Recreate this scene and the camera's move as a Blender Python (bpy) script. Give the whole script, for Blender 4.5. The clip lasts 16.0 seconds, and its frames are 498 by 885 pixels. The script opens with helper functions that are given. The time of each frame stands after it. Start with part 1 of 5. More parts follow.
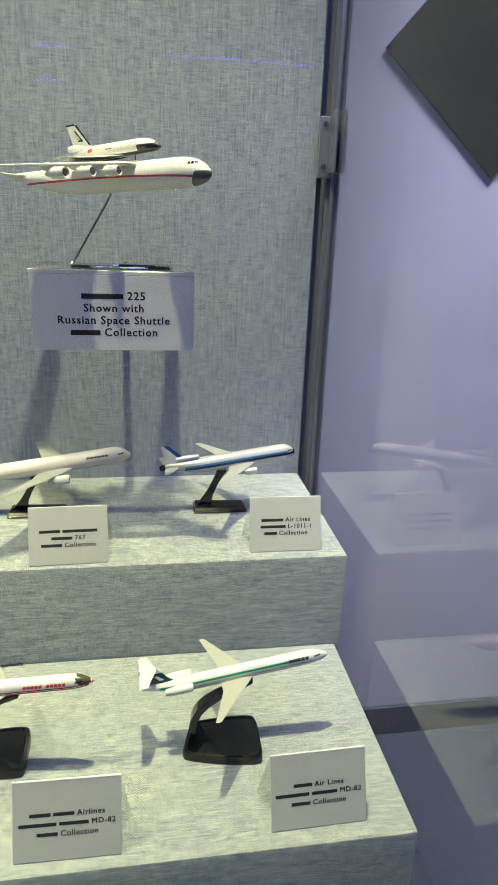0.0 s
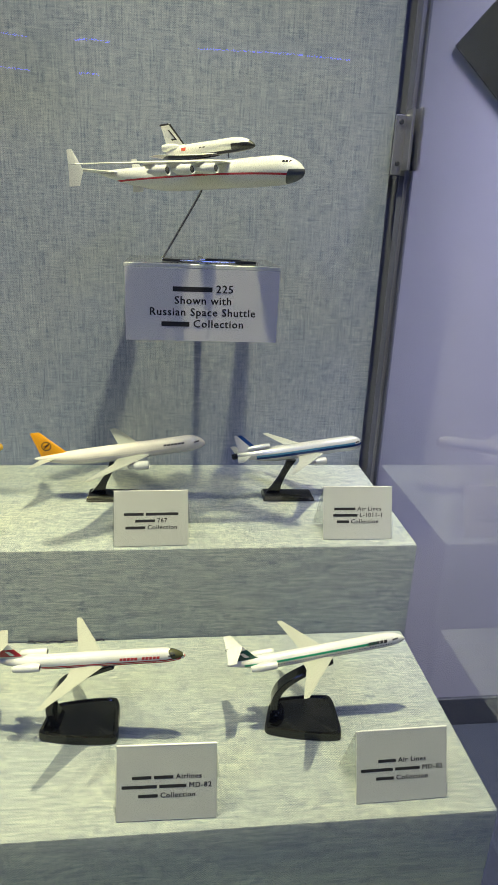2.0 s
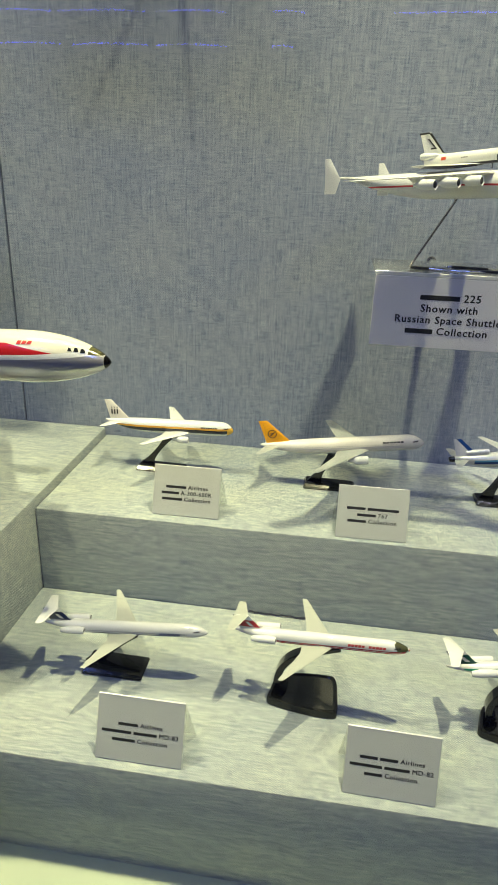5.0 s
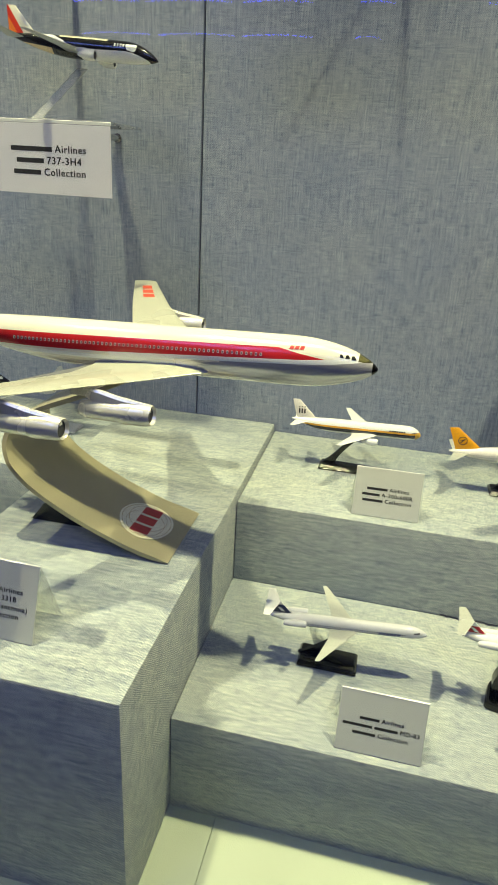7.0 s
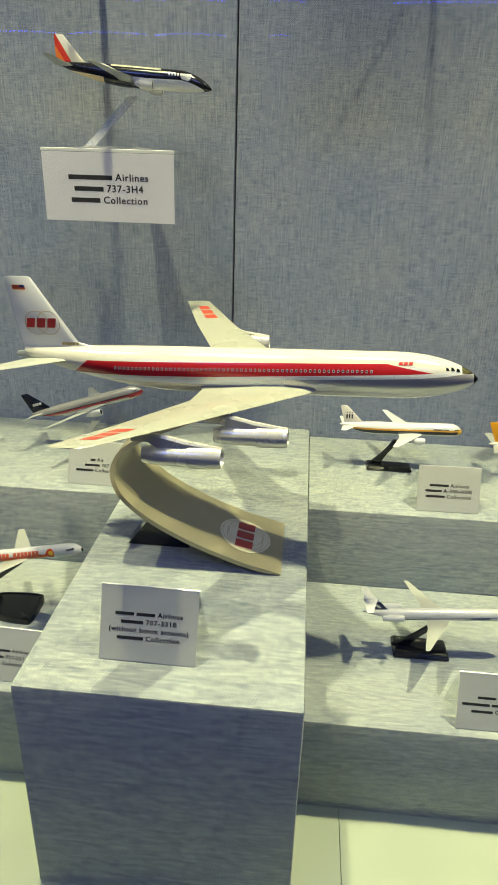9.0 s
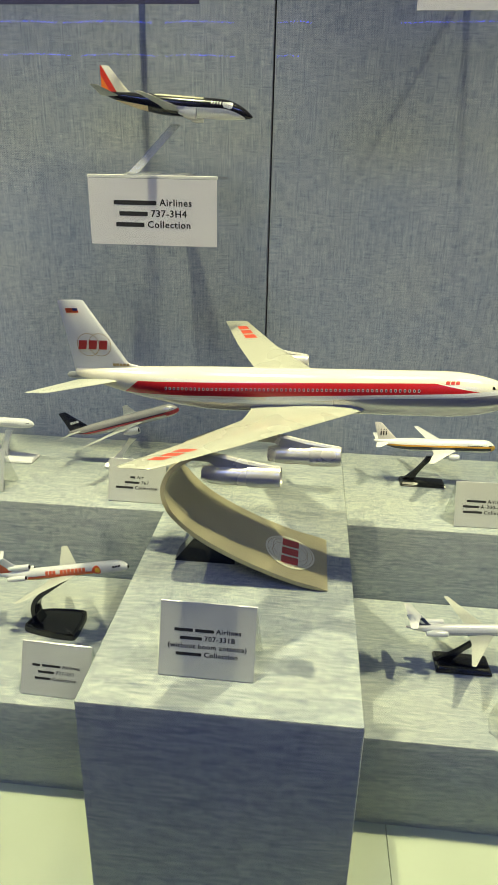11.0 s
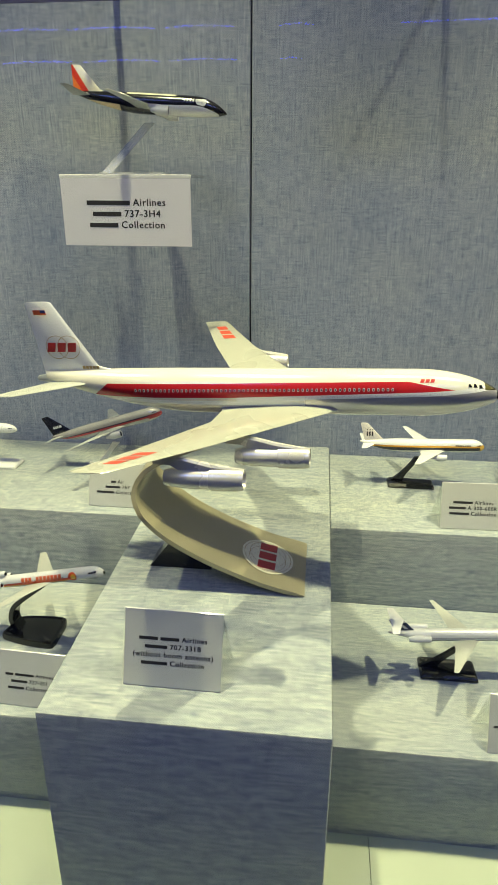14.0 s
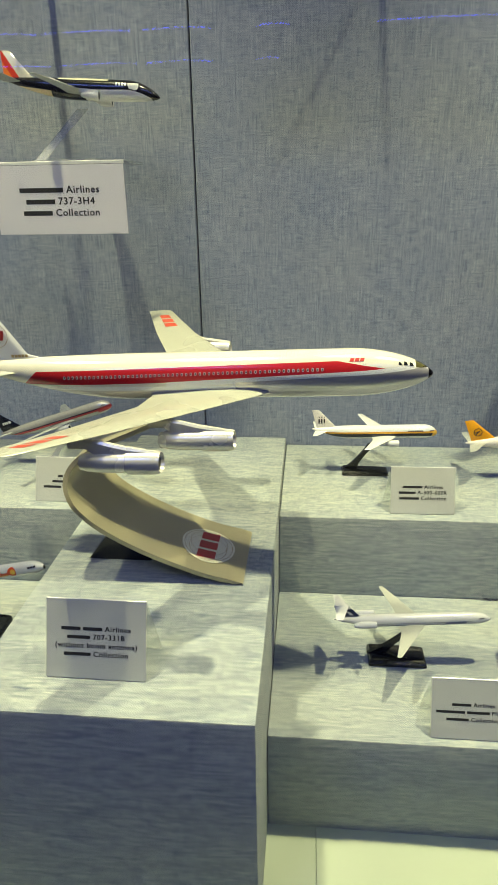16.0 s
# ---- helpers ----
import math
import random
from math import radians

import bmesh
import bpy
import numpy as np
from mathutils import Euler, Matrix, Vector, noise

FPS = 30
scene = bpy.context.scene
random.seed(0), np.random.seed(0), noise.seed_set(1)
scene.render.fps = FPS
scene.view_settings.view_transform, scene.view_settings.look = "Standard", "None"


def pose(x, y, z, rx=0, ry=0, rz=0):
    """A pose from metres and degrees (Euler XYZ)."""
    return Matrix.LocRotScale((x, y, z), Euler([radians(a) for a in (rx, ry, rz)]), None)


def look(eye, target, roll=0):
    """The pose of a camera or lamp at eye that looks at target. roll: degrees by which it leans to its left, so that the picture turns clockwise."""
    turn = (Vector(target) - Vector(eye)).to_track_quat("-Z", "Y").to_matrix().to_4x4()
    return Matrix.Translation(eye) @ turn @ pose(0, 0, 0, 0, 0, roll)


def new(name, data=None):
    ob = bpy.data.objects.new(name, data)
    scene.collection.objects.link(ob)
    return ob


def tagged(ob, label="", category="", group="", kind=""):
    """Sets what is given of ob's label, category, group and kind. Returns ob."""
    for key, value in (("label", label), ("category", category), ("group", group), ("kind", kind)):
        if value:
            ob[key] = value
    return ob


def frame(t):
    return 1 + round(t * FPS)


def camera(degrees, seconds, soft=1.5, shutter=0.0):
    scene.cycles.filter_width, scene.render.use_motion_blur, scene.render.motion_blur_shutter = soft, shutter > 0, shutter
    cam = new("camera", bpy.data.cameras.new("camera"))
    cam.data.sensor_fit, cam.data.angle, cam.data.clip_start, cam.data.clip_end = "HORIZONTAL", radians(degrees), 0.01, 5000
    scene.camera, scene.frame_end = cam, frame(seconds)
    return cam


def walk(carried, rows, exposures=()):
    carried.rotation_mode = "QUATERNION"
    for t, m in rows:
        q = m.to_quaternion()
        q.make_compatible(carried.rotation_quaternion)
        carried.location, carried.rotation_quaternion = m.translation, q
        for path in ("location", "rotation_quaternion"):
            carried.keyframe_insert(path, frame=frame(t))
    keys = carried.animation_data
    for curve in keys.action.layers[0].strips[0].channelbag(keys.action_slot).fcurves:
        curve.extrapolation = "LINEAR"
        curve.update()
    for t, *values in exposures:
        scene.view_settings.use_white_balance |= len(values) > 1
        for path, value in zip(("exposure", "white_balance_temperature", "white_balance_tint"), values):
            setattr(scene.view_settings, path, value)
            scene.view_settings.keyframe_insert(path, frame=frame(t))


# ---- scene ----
cam = camera(42.7, 16.0, soft=1.0)
PATH = [
    (0, (0.154, 0.129, 1.344), (0.463, 1.998, 0.703), 2.1),
    (0.5, (0.137, 0.124, 1.347), (0.444, 1.989, 0.694), 2.3),
    (1, (0.117, 0.118, 1.344), (0.405, 1.983, 0.683), 2.2),
    (1.5, (0.103, 0.111, 1.351), (0.361, 1.981, 0.688), 2.3),
    (2, (0.076, 0.108, 1.344), (0.307, 1.982, 0.684), 2.5),
    (2.5, (0.052, 0.102, 1.346), (0.228, 1.978, 0.675), 2.7),
    (3, (0.022, 0.1, 1.353), (0.119, 1.977, 0.67), 2.5),
    (3.2, (0.014, 0.1, 1.356), (0.081, 1.978, 0.671), 2.6),
    (5.3, (-0.064, 0.064, 1.397), (-0.337, 1.893, 0.635), 2.3),
    (5.5, (-0.088, 0.055, 1.403), (-0.378, 1.881, 0.64), 2.5),
    (6, (-0.156, 0.019, 1.418), (-0.463, 1.837, 0.642), 3.1),
    (6.5, (-0.223, -0.02, 1.413), (-0.554, 1.795, 0.641), 3.5),
    (7, (-0.28, 0.013, 1.402), (-0.657, 1.813, 0.615), 3.3),
    (7.5, (-0.364, 0.094, 1.397), (-0.777, 1.884, 0.605), 2.1),
    (8, (-0.453, 0.062, 1.406), (-0.817, 1.862, 0.613), 2.0),
    (8.2, (-0.484, 0.013, 1.413), (-0.774, 1.825, 0.616), 1.8),
    (10.3, (-0.531, -0.075, 1.442), (-0.635, 1.771, 0.679), 1.8),
    (10.5, (-0.541, -0.072, 1.442), (-0.665, 1.774, 0.684), 1.5),
    (11, (-0.568, -0.073, 1.444), (-0.737, 1.774, 0.695), 1.3),
    (11.5, (-0.582, -0.07, 1.443), (-0.758, 1.775, 0.691), 1.3),
    (12, (-0.586, -0.066, 1.442), (-0.759, 1.78, 0.693), 1.3),
    (12.5, (-0.574, -0.06, 1.443), (-0.762, 1.787, 0.697), 0.9),
    (13, (-0.558, -0.057, 1.442), (-0.751, 1.791, 0.702), 0.8),
    (13.5, (-0.536, -0.054, 1.442), (-0.735, 1.792, 0.701), 0.5),
    (14, (-0.518, -0.049, 1.436), (-0.721, 1.798, 0.695), 0.2),
    (14.5, (-0.491, -0.042, 1.423), (-0.695, 1.804, 0.682), -0.3),
    (15, (-0.46, -0.04, 1.414), (-0.643, 1.81, 0.676), -0.5),
    (15.5, (-0.446, -0.039, 1.409), (-0.631, 1.813, 0.675), -0.8),
    (16, (-0.44, -0.034, 1.408), (-0.621, 1.817, 0.674), -1.0),
]
walk(cam, [(t, look(eye, target, roll)) for t, eye, target, roll in PATH],
     ((0.0, 0.17), (1.5, 0.13), (2.3, 0.0), (3.2, -0.03), (6.5, 0.03), (7.5, 0.02), (9.5, -0.05), (16.0, -0.05)))

# ---- light ----
world = bpy.data.worlds.new("world")
scene.world = world
world.use_nodes = True
world.node_tree.nodes["Background"].inputs[0].default_value = (0.30, 0.32, 0.62, 1)
world.node_tree.nodes["Background"].inputs[1].default_value = 0.02


def spot(name, eye, target, watts, colour, size=70, blend=0.6, radius=0.02):
    data = bpy.data.lights.new(name, "SPOT")
    data.energy, data.color, data.spot_size, data.spot_blend, data.shadow_soft_size = watts, colour, radians(size), blend, radius
    ob = new(name, data)
    ob.matrix_world = look(eye, target)
    return ob


def area(name, eye, target, watts, colour, sx, sy):
    data = bpy.data.lights.new(name, "AREA")
    data.energy, data.color, data.shape, data.size, data.size_y = watts, colour, "RECTANGLE", sx, sy
    ob = new(name, data)
    ob.matrix_world = look(eye, target)
    return ob


WARM = (1.0, 0.955, 0.545)
# halogen spots in the hood of the case: place along the case and power
for sx, sy, watts in ((-1.5, 0.77, 86), (-0.90, 0.76, 128), (-0.42, 0.84, 34), (0.13, 0.79, 150)):
    spot("case_spot", (sx, sy, 2.62), (sx, sy - 0.14, 0.75), watts, WARM, 86, 1.0, 0.024)
# unseen cool fill added under the gallery ceiling for the shaded fronts
for sx in (-1.9, 0.7):
    area("gallery_fill", (sx, -1.5, 3.62), (sx, -1.5, 0), 26, (0.20, 0.30, 1.0), 1.2, 1.2)
# violet wash on the wall beside the case
spot("wall_wash", (1.27, 0.88, 3.4), (1.20, 1.5, 0.78), 600, (0.84, 0.82, 1.0), 47, 0.7, 0.30)


# ---- materials ----
class Graph:
    """A small helper to write node materials."""

    def __init__(self, name):
        self.mat = bpy.data.materials.new(name)
        self.mat.use_nodes = True
        self.nodes, self.links = self.mat.node_tree.nodes, self.mat.node_tree.links
        self.bsdf = self.nodes["Principled BSDF"]
        self.out = self.nodes["Material Output"]


    def put(self, socket, value):
        if hasattr(value, "is_output"):
            self.links.new(value, socket)
        else:
            socket.default_value = value

    def math(self, op, a, b=0.0, c=None):
        n = self.nodes.new("ShaderNodeMath")
        n.operation = op
        self.put(n.inputs[0], a)
        self.put(n.inputs[1], b)
        if c is not None:
            self.put(n.inputs[2], c)
        return n.outputs[0]

    def mix(self, fac, a, b):
        n = self.nodes.new("ShaderNodeMix")
        n.data_type = "RGBA"
        self.put(n.inputs[0], fac)
        self.put(n.inputs[6], a)
        self.put(n.inputs[7], b)
        return n.outputs[2]

    def coords(self, which="Object"):
        return self.nodes.new("ShaderNodeTexCoord").outputs[which]

    def mapped(self, scale, which="Object"):
        n = self.nodes.new("ShaderNodeMapping")
        self.links.new(self.coords(which), n.inputs[0])
        n.inputs["Scale"].default_value = scale
        return n.outputs[0]

    def noise(self, scale=(1, 1, 1), detail=2.0, size=1.0, rough=0.5):
        n = self.nodes.new("ShaderNodeTexNoise")
        self.links.new(self.mapped(scale), n.inputs["Vector"])
        n.inputs["Scale"].default_value, n.inputs["Detail"].default_value, n.inputs["Roughness"].default_value = size, detail, rough
        return n.outputs["Fac"]

    def ramp(self, fac, lo, hi):
        n = self.nodes.new("ShaderNodeMapRange")
        self.put(n.inputs["Value"], fac)
        n.inputs["From Min"].default_value, n.inputs["From Max"].default_value = lo, hi
        return n.outputs["Result"]

    def bump(self, height, strength, distance):
        n = self.nodes.new("ShaderNodeBump")
        n.inputs["Strength"].default_value, n.inputs["Distance"].default_value = strength, distance
        self.put(n.inputs["Height"], height)
        self.links.new(n.outputs[0], self.bsdf.inputs["Normal"])

    def base(self, colour, rough=0.5, metal=0.0):
        self.put(self.bsdf.inputs["Base Color"], colour)
        self.put(self.bsdf.inputs["Roughness"], rough)
        self.put(self.bsdf.inputs["Metallic"], metal)
        return self.mat


def plain(name, colour, rough=0.4, metal=0.0, vary=0.06, size=120, coat=0.0):
    """Paint, plastic or metal with a little mottling and uneven gloss."""
    g = Graph(name)
    n = g.noise((1, 1, 1), 3, size)
    dark = tuple(c * (1 - 2 * vary) for c in colour[:3]) + (1,)
    g.base(g.mix(g.ramp(n, 0.3, 0.7), colour, dark), g.math("ADD", rough - 0.05, g.math("MULTIPLY", g.noise((1, 1, 1), 2, size / 3), 0.1)), metal)
    g.bsdf.inputs["Coat Weight"].default_value = coat
    return g.mat


def fabric(name, along, across, light, dark, depth, cross=0.4, slub=(14, 160, 160), grid=0.062):
    """Linen with slubs: threads along one way, finer ones across, and slow shading of the cloth."""
    g = Graph(name)
    a = g.noise(along, 4, 1, 0.65)
    b = g.noise(across, 4, 1, 0.65)
    thick = g.noise(slub, 2, 1, 0.5)
    big = g.noise((1, 1, 1), 3, 7)
    fine = g.noise((1, 1, 1), 2, 1300)
    fac = g.math("ADD", g.math("MULTIPLY", a, 1 - cross), g.math("MULTIPLY", b, cross))
    fac = g.math("ADD", g.math("MULTIPLY", fac, 0.62), 0.19)
    fac = g.math("ADD", fac, g.math("MULTIPLY", g.math("SUBTRACT", fine, 0.5), 0.20))
    fac = g.math("ADD", fac, g.math("MULTIPLY", g.math("SUBTRACT", thick, 0.5), 0.15))
    sep = g.nodes.new("ShaderNodeSeparateXYZ")
    g.links.new(g.coords("Object"), sep.inputs[0])
    jit = g.math("MULTIPLY", g.noise((1, 1, 1), 3, 90), 14.0)
    warp = g.math("SINE", g.math("ADD", g.math("MULTIPLY", sep.outputs[0], 2 * math.pi / 0.0033), jit))
    weft = g.math("SINE", g.math("ADD", g.math("MULTIPLY", g.math("ADD", sep.outputs[1], sep.outputs[2]), 2 * math.pi / 0.0029), jit))
    fac = g.math("ADD", fac, g.math("MULTIPLY", g.math("ADD", g.math("MULTIPLY", warp, weft), g.math("MULTIPLY", weft, 0.14)), grid))
    blot = g.noise((100, 170, 170), 3, 1, 0.6)
    fac = g.math("ADD", fac, g.math("MULTIPLY", g.math("SUBTRACT", blot, 0.5), 0.12))
    fac = g.ramp(fac, 0.365, 0.635)
    weave = g.mix(fac, dark, light)
    shade = g.mix(g.ramp(big, 0.3, 0.7), (0.88, 0.91, 0.95, 1), (1.0, 1.0, 0.97, 1))
    m = g.nodes.new("ShaderNodeMix")
    m.data_type, m.blend_type = "RGBA", "MULTIPLY"
    m.inputs[0].default_value = 1
    g.put(m.inputs[6], weave)
    g.put(m.inputs[7], shade)
    g.base(m.outputs[2], 0.92)
    g.bsdf.inputs["Sheen Weight"].default_value = 0.1
    g.bump(g.math("ADD", fac, g.math("MULTIPLY", fine, 0.6)), 0.5, depth)
    return g.mat


LIN_L, LIN_D = (0.61, 0.63, 0.56, 1), (0.090, 0.128, 0.190, 1)
M_RISER = fabric("riser_linen", (64, 480, 480), (500, 84, 84), LIN_L, LIN_D, 0.0006, 0.44, (26, 260, 260), 0.085)
M_WALL = fabric("backdrop_linen", (38, 400, 410), (400, 300, 36), (0.47, 0.49, 0.57, 1), (0.098, 0.132, 0.222, 1), 0.0006, 0.50, (300, 300, 10), 0.05)
M_POST = plain("grey_violet_metal", (0.22, 0.23, 0.33, 1), 0.4, 0.3, 0.05, 60)
M_FLOORPANEL = plain("painted_floor_board", (0.45, 0.505, 0.375, 1), 0.45, 0, 0.04, 14)
pg = Graph("violet_wall_paint")
pg.base(pg.mix(pg.ramp(pg.noise((1, 1, 1), 4, 5), 0.3, 0.7), (0.50, 0.49, 0.60, 1), (0.47, 0.465, 0.56, 1)), 0.65)
pg.bump(pg.noise((1, 1, 1), 3, 260), 0.3, 0.0008)
M_PURPLE = pg.mat
M_NAVY = plain("dark_skirting", (0.035, 0.038, 0.06, 1), 0.5, 0, 0.1, 30)
M_CARPET = plain("dark_carpet", (0.045, 0.055, 0.085, 1), 0.95, 0, 0.2, 160)
M_DARKROOM = plain("dim_gallery_paint", (0.12, 0.12, 0.20, 1), 0.8, 0, 0.08, 3)
M_ALU = plain("brushed_aluminium", (0.55, 0.55, 0.60, 1), 0.35, 0.9, 0.05, 200)
M_STEEL = plain("steel_rod", (0.62, 0.62, 0.60, 1), 0.25, 1.0, 0.04, 200)
M_BLACK = plain("black_plastic", (0.006, 0.0065, 0.007, 1), 0.16, 0, 0.2, 60, 0.15)
M_BLACK.node_tree.nodes["Principled BSDF"].inputs["Specular IOR Level"].default_value = 0.45
M_RUBBER = plain("black_rubber", (0.02, 0.02, 0.02, 1), 0.6, 0, 0.2, 60)
M_NAVYCARD = plain("navy_card", (0.03, 0.03, 0.09, 1), 0.5, 0, 0.05, 40)
M_INK = plain("black_ink", (0.02, 0.02, 0.022, 1), 0.6, 0, 0.1, 200)
M_WHITE = plain("white_paint", (0.74, 0.74, 0.72, 1), 0.22, 0, 0.02, 60, 0.3)
M_CREAM = plain("cream_wing_paint", (0.43, 0.44, 0.39, 1), 0.3, 0, 0.03, 40, 0.2)
M_TANWING = plain("tan_wing_paint", (0.44, 0.44, 0.36, 1), 0.28, 0.1, 0.04, 40, 0.3)
M_GREYW = plain("grey_wing_paint", (0.42, 0.435, 0.41, 1), 0.3, 0, 0.04, 40, 0.2)
M_SILVER = plain("silver_paint", (0.64, 0.64, 0.65, 1), 0.30, 0.45, 0.05, 90)
M_CHROME = plain("polished_metal", (0.80, 0.77, 0.68, 1), 0.26, 0.40, 0.05, 120)
M_RED = plain("red_paint", (0.50, 0.03, 0.03, 1), 0.3, 0, 0.05, 90)
M_ORANGE = plain("orange_red_paint", (0.72, 0.12, 0.04, 1), 0.3, 0, 0.05, 90)
M_WINGRED = plain("wing_mark_red", (0.55, 0.07, 0.035, 1), 0.35, 0, 0.05, 90)
M_DARK = plain("dark_window", (0.015, 0.016, 0.02, 1), 0.12, 0, 0.1, 200)
M_BLUE = plain("dark_blue_paint", (0.02, 0.05, 0.20, 1), 0.3, 0, 0.05, 90)
M_BRONZE = plain("champagne_stand_paint", (0.42, 0.38, 0.25, 1), 0.34, 0.35, 0.04, 60)
M_GOLD = plain("thin_gold_line", (0.42, 0.30, 0.12, 1), 0.4, 0.3, 0.05, 90)


def frosted(name, colour):
    """Milky sheet that lets some light through."""
    g = Graph(name)
    d = g.nodes.new("ShaderNodeBsdfDiffuse")
    t = g.nodes.new("ShaderNodeBsdfTranslucent")
    col = g.mix(g.ramp(g.noise((1, 1, 1), 3, 30), 0.3, 0.7), colour, tuple(c * 0.96 for c in colour[:3]) + (1,))
    gl = g.nodes.new("ShaderNodeBsdfGlossy")
    gl.inputs["Roughness"].default_value = 0.25
    m, m2 = g.nodes.new("ShaderNodeMixShader"), g.nodes.new("ShaderNodeMixShader")
    m.inputs[0].default_value, m2.inputs[0].default_value = 0.34, 0.04
    g.put(d.inputs[0], col)
    g.put(t.inputs[0], col)
    g.links.new(d.outputs[0], m.inputs[1])
    g.links.new(t.outputs[0], m.inputs[2])
    g.links.new(m.outputs[0], m2.inputs[1])
    g.links.new(gl.outputs[0], m2.inputs[2])
    g.links.new(m2.outputs[0], g.out.inputs[0])
    return g.mat


M_CARD = frosted("white_card", (0.72, 0.73, 0.70, 1))
M_CARDV = frosted("lilac_card", (0.90, 0.88, 0.92, 1))


def emitter(name, colour, strength):
    g = Graph(name)
    e = g.nodes.new("ShaderNodeEmission")
    e.inputs[0].default_value, e.inputs[1].default_value = colour, strength
    g.links.new(e.outputs[0], g.out.inputs[0])
    return g.mat


def pane_glass(name, tint, ior=1.5, rough=0.0, haze=0.0):
    """Thin clear sheet: lets light straight through and mirrors a little."""
    g = Graph(name)
    t = g.nodes.new("ShaderNodeBsdfTransparent")
    t.inputs[0].default_value = tint
    r = g.nodes.new("ShaderNodeBsdfGlossy")
    r.inputs["Roughness"].default_value = rough
    f = g.nodes.new("ShaderNodeLayerWeight")
    f.inputs["Blend"].default_value = 0.5
    f0 = ((ior - 1) / (ior + 1)) ** 2
    fac = g.math("ADD", f0, g.math("MULTIPLY", g.math("POWER", f.outputs["Facing"], 5.0), 1 - f0))
    m = g.nodes.new("ShaderNodeMixShader")
    g.put(m.inputs[0], fac)
    h = g.nodes.new("ShaderNodeMixShader")
    d = g.nodes.new("ShaderNodeBsdfDiffuse")
    d.inputs[0].default_value = (0.9, 0.9, 0.88, 1)
    h.inputs[0].default_value = haze
    g.links.new(t.outputs[0], h.inputs[1])
    g.links.new(d.outputs[0], h.inputs[2])
    g.links.new(h.outputs[0], m.inputs[1])
    g.links.new(r.outputs[0], m.inputs[2])
    g.links.new(m.outputs[0], g.out.inputs[0])
    return g.mat


M_GLASS = pane_glass("case_glass", (0.985, 0.99, 0.985, 1), 1.42, 0.0)
M_SIDEGLASS = pane_glass("side_glass", (0.98, 0.985, 0.98, 1), 1.56, 0.006)
M_ACRYLIC = pane_glass("clear_acrylic", (0.95, 0.96, 0.95, 1), 1.6, 0.05, 0.10)
M_LED = emitter("blue_led", (0.008, 0.035, 1.0, 1), 10)


def livery(name, base, layers, rough=0.24, metal=0.0):
    """Paint scheme in the model's own metres: each layer a colour in a band of x and z (with a slope), or a row of dots."""
    g = Graph(name)
    sep = g.nodes.new("ShaderNodeSeparateXYZ")
    g.links.new(g.coords("Object"), sep.inputs[0])
    x, y, z = sep.outputs
    colour = g.mix(g.ramp(g.noise((1, 1, 1), 3, 50), 0.3, 0.7), base, tuple(c * 0.95 for c in base[:3]) + (1,))
    metals = metal
    for col, (x0, x1), (z0, z1), *rest in layers:
        opt = rest[0] if rest else {}
        zz = g.math("SUBTRACT", z, g.math("MULTIPLY", x, opt.get("slope", 0.0)))
        if "bow" in opt:
            xb = g.math("MAXIMUM", g.math("SUBTRACT", x, opt["bow"][0]), 0.0)
            zz = g.math("ADD", zz, g.math("MULTIPLY", g.math("MULTIPLY", xb, xb), opt["bow"][1]))
        xx = g.math("SUBTRACT", x, g.math("MULTIPLY", z, opt.get("rake", 0.0)))
        mask = g.math("MULTIPLY", g.math("GREATER_THAN", xx, x0), g.math("LESS_THAN", xx, x1))
        mask = g.math("MULTIPLY", mask, g.math("MULTIPLY", g.math("GREATER_THAN", zz, z0), g.math("LESS_THAN", zz, z1)))
        if "dots" in opt:
            p, duty = opt["dots"]
            mask = g.math("MULTIPLY", mask, g.math("LESS_THAN", g.math("FRACT", g.math("DIVIDE", g.math("ADD", x, 1.0), p)), duty))
        if "disc" in opt:
            cx, cz, r = opt["disc"]
            dx, dz = g.math("SUBTRACT", x, cx), g.math("SUBTRACT", z, cz)
            d = g.math("SQRT", g.math("ADD", g.math("MULTIPLY", dx, dx), g.math("MULTIPLY", dz, dz)))
            mask = g.math("MULTIPLY", mask, g.math("LESS_THAN", d, r))
        colour = g.mix(mask, colour, col)
        if "metal" in opt:
            metals = g.math("MAXIMUM", g.math("MULTIPLY", mask, opt["metal"]), metals)
    g.base(colour, rough, metals)
    g.bsdf.inputs["Coat Weight"].default_value = 0.35
    g.bsdf.inputs["Coat Roughness"].default_value = 0.1
    return g.mat


# ---- mesh helpers ----
def mesh_of(name, bm, mats, smooth=False):
    me = bpy.data.meshes.new(name)
    bmesh.ops.recalc_face_normals(bm, faces=bm.faces)
    bm.to_mesh(me)
    bm.free()
    for m in mats if isinstance(mats, (list, tuple)) else [mats]:
        me.materials.append(m)
    if smooth:
        me.polygons.foreach_set("use_smooth", [True] * len(me.polygons))
        me.set_sharp_from_angle(angle=radians(38))
    return me


def part(name, bm, material, parent, label="", smooth=False):
    ob = new(name, mesh_of(name, bm, material, smooth))
    ob.parent = parent
    if label:
        tagged(ob, label)
    return ob


def thing(name, bm, material, label, category, kind="", group="", smooth=False):
    return tagged(new(name, mesh_of(name, bm, material, smooth)), label, category, group, kind)


def anchor(name, m, label, category, group=""):
    ob = new(name)
    ob.empty_display_size = 0.02
    ob.matrix_world = m
    return tagged(ob, label, category, group)


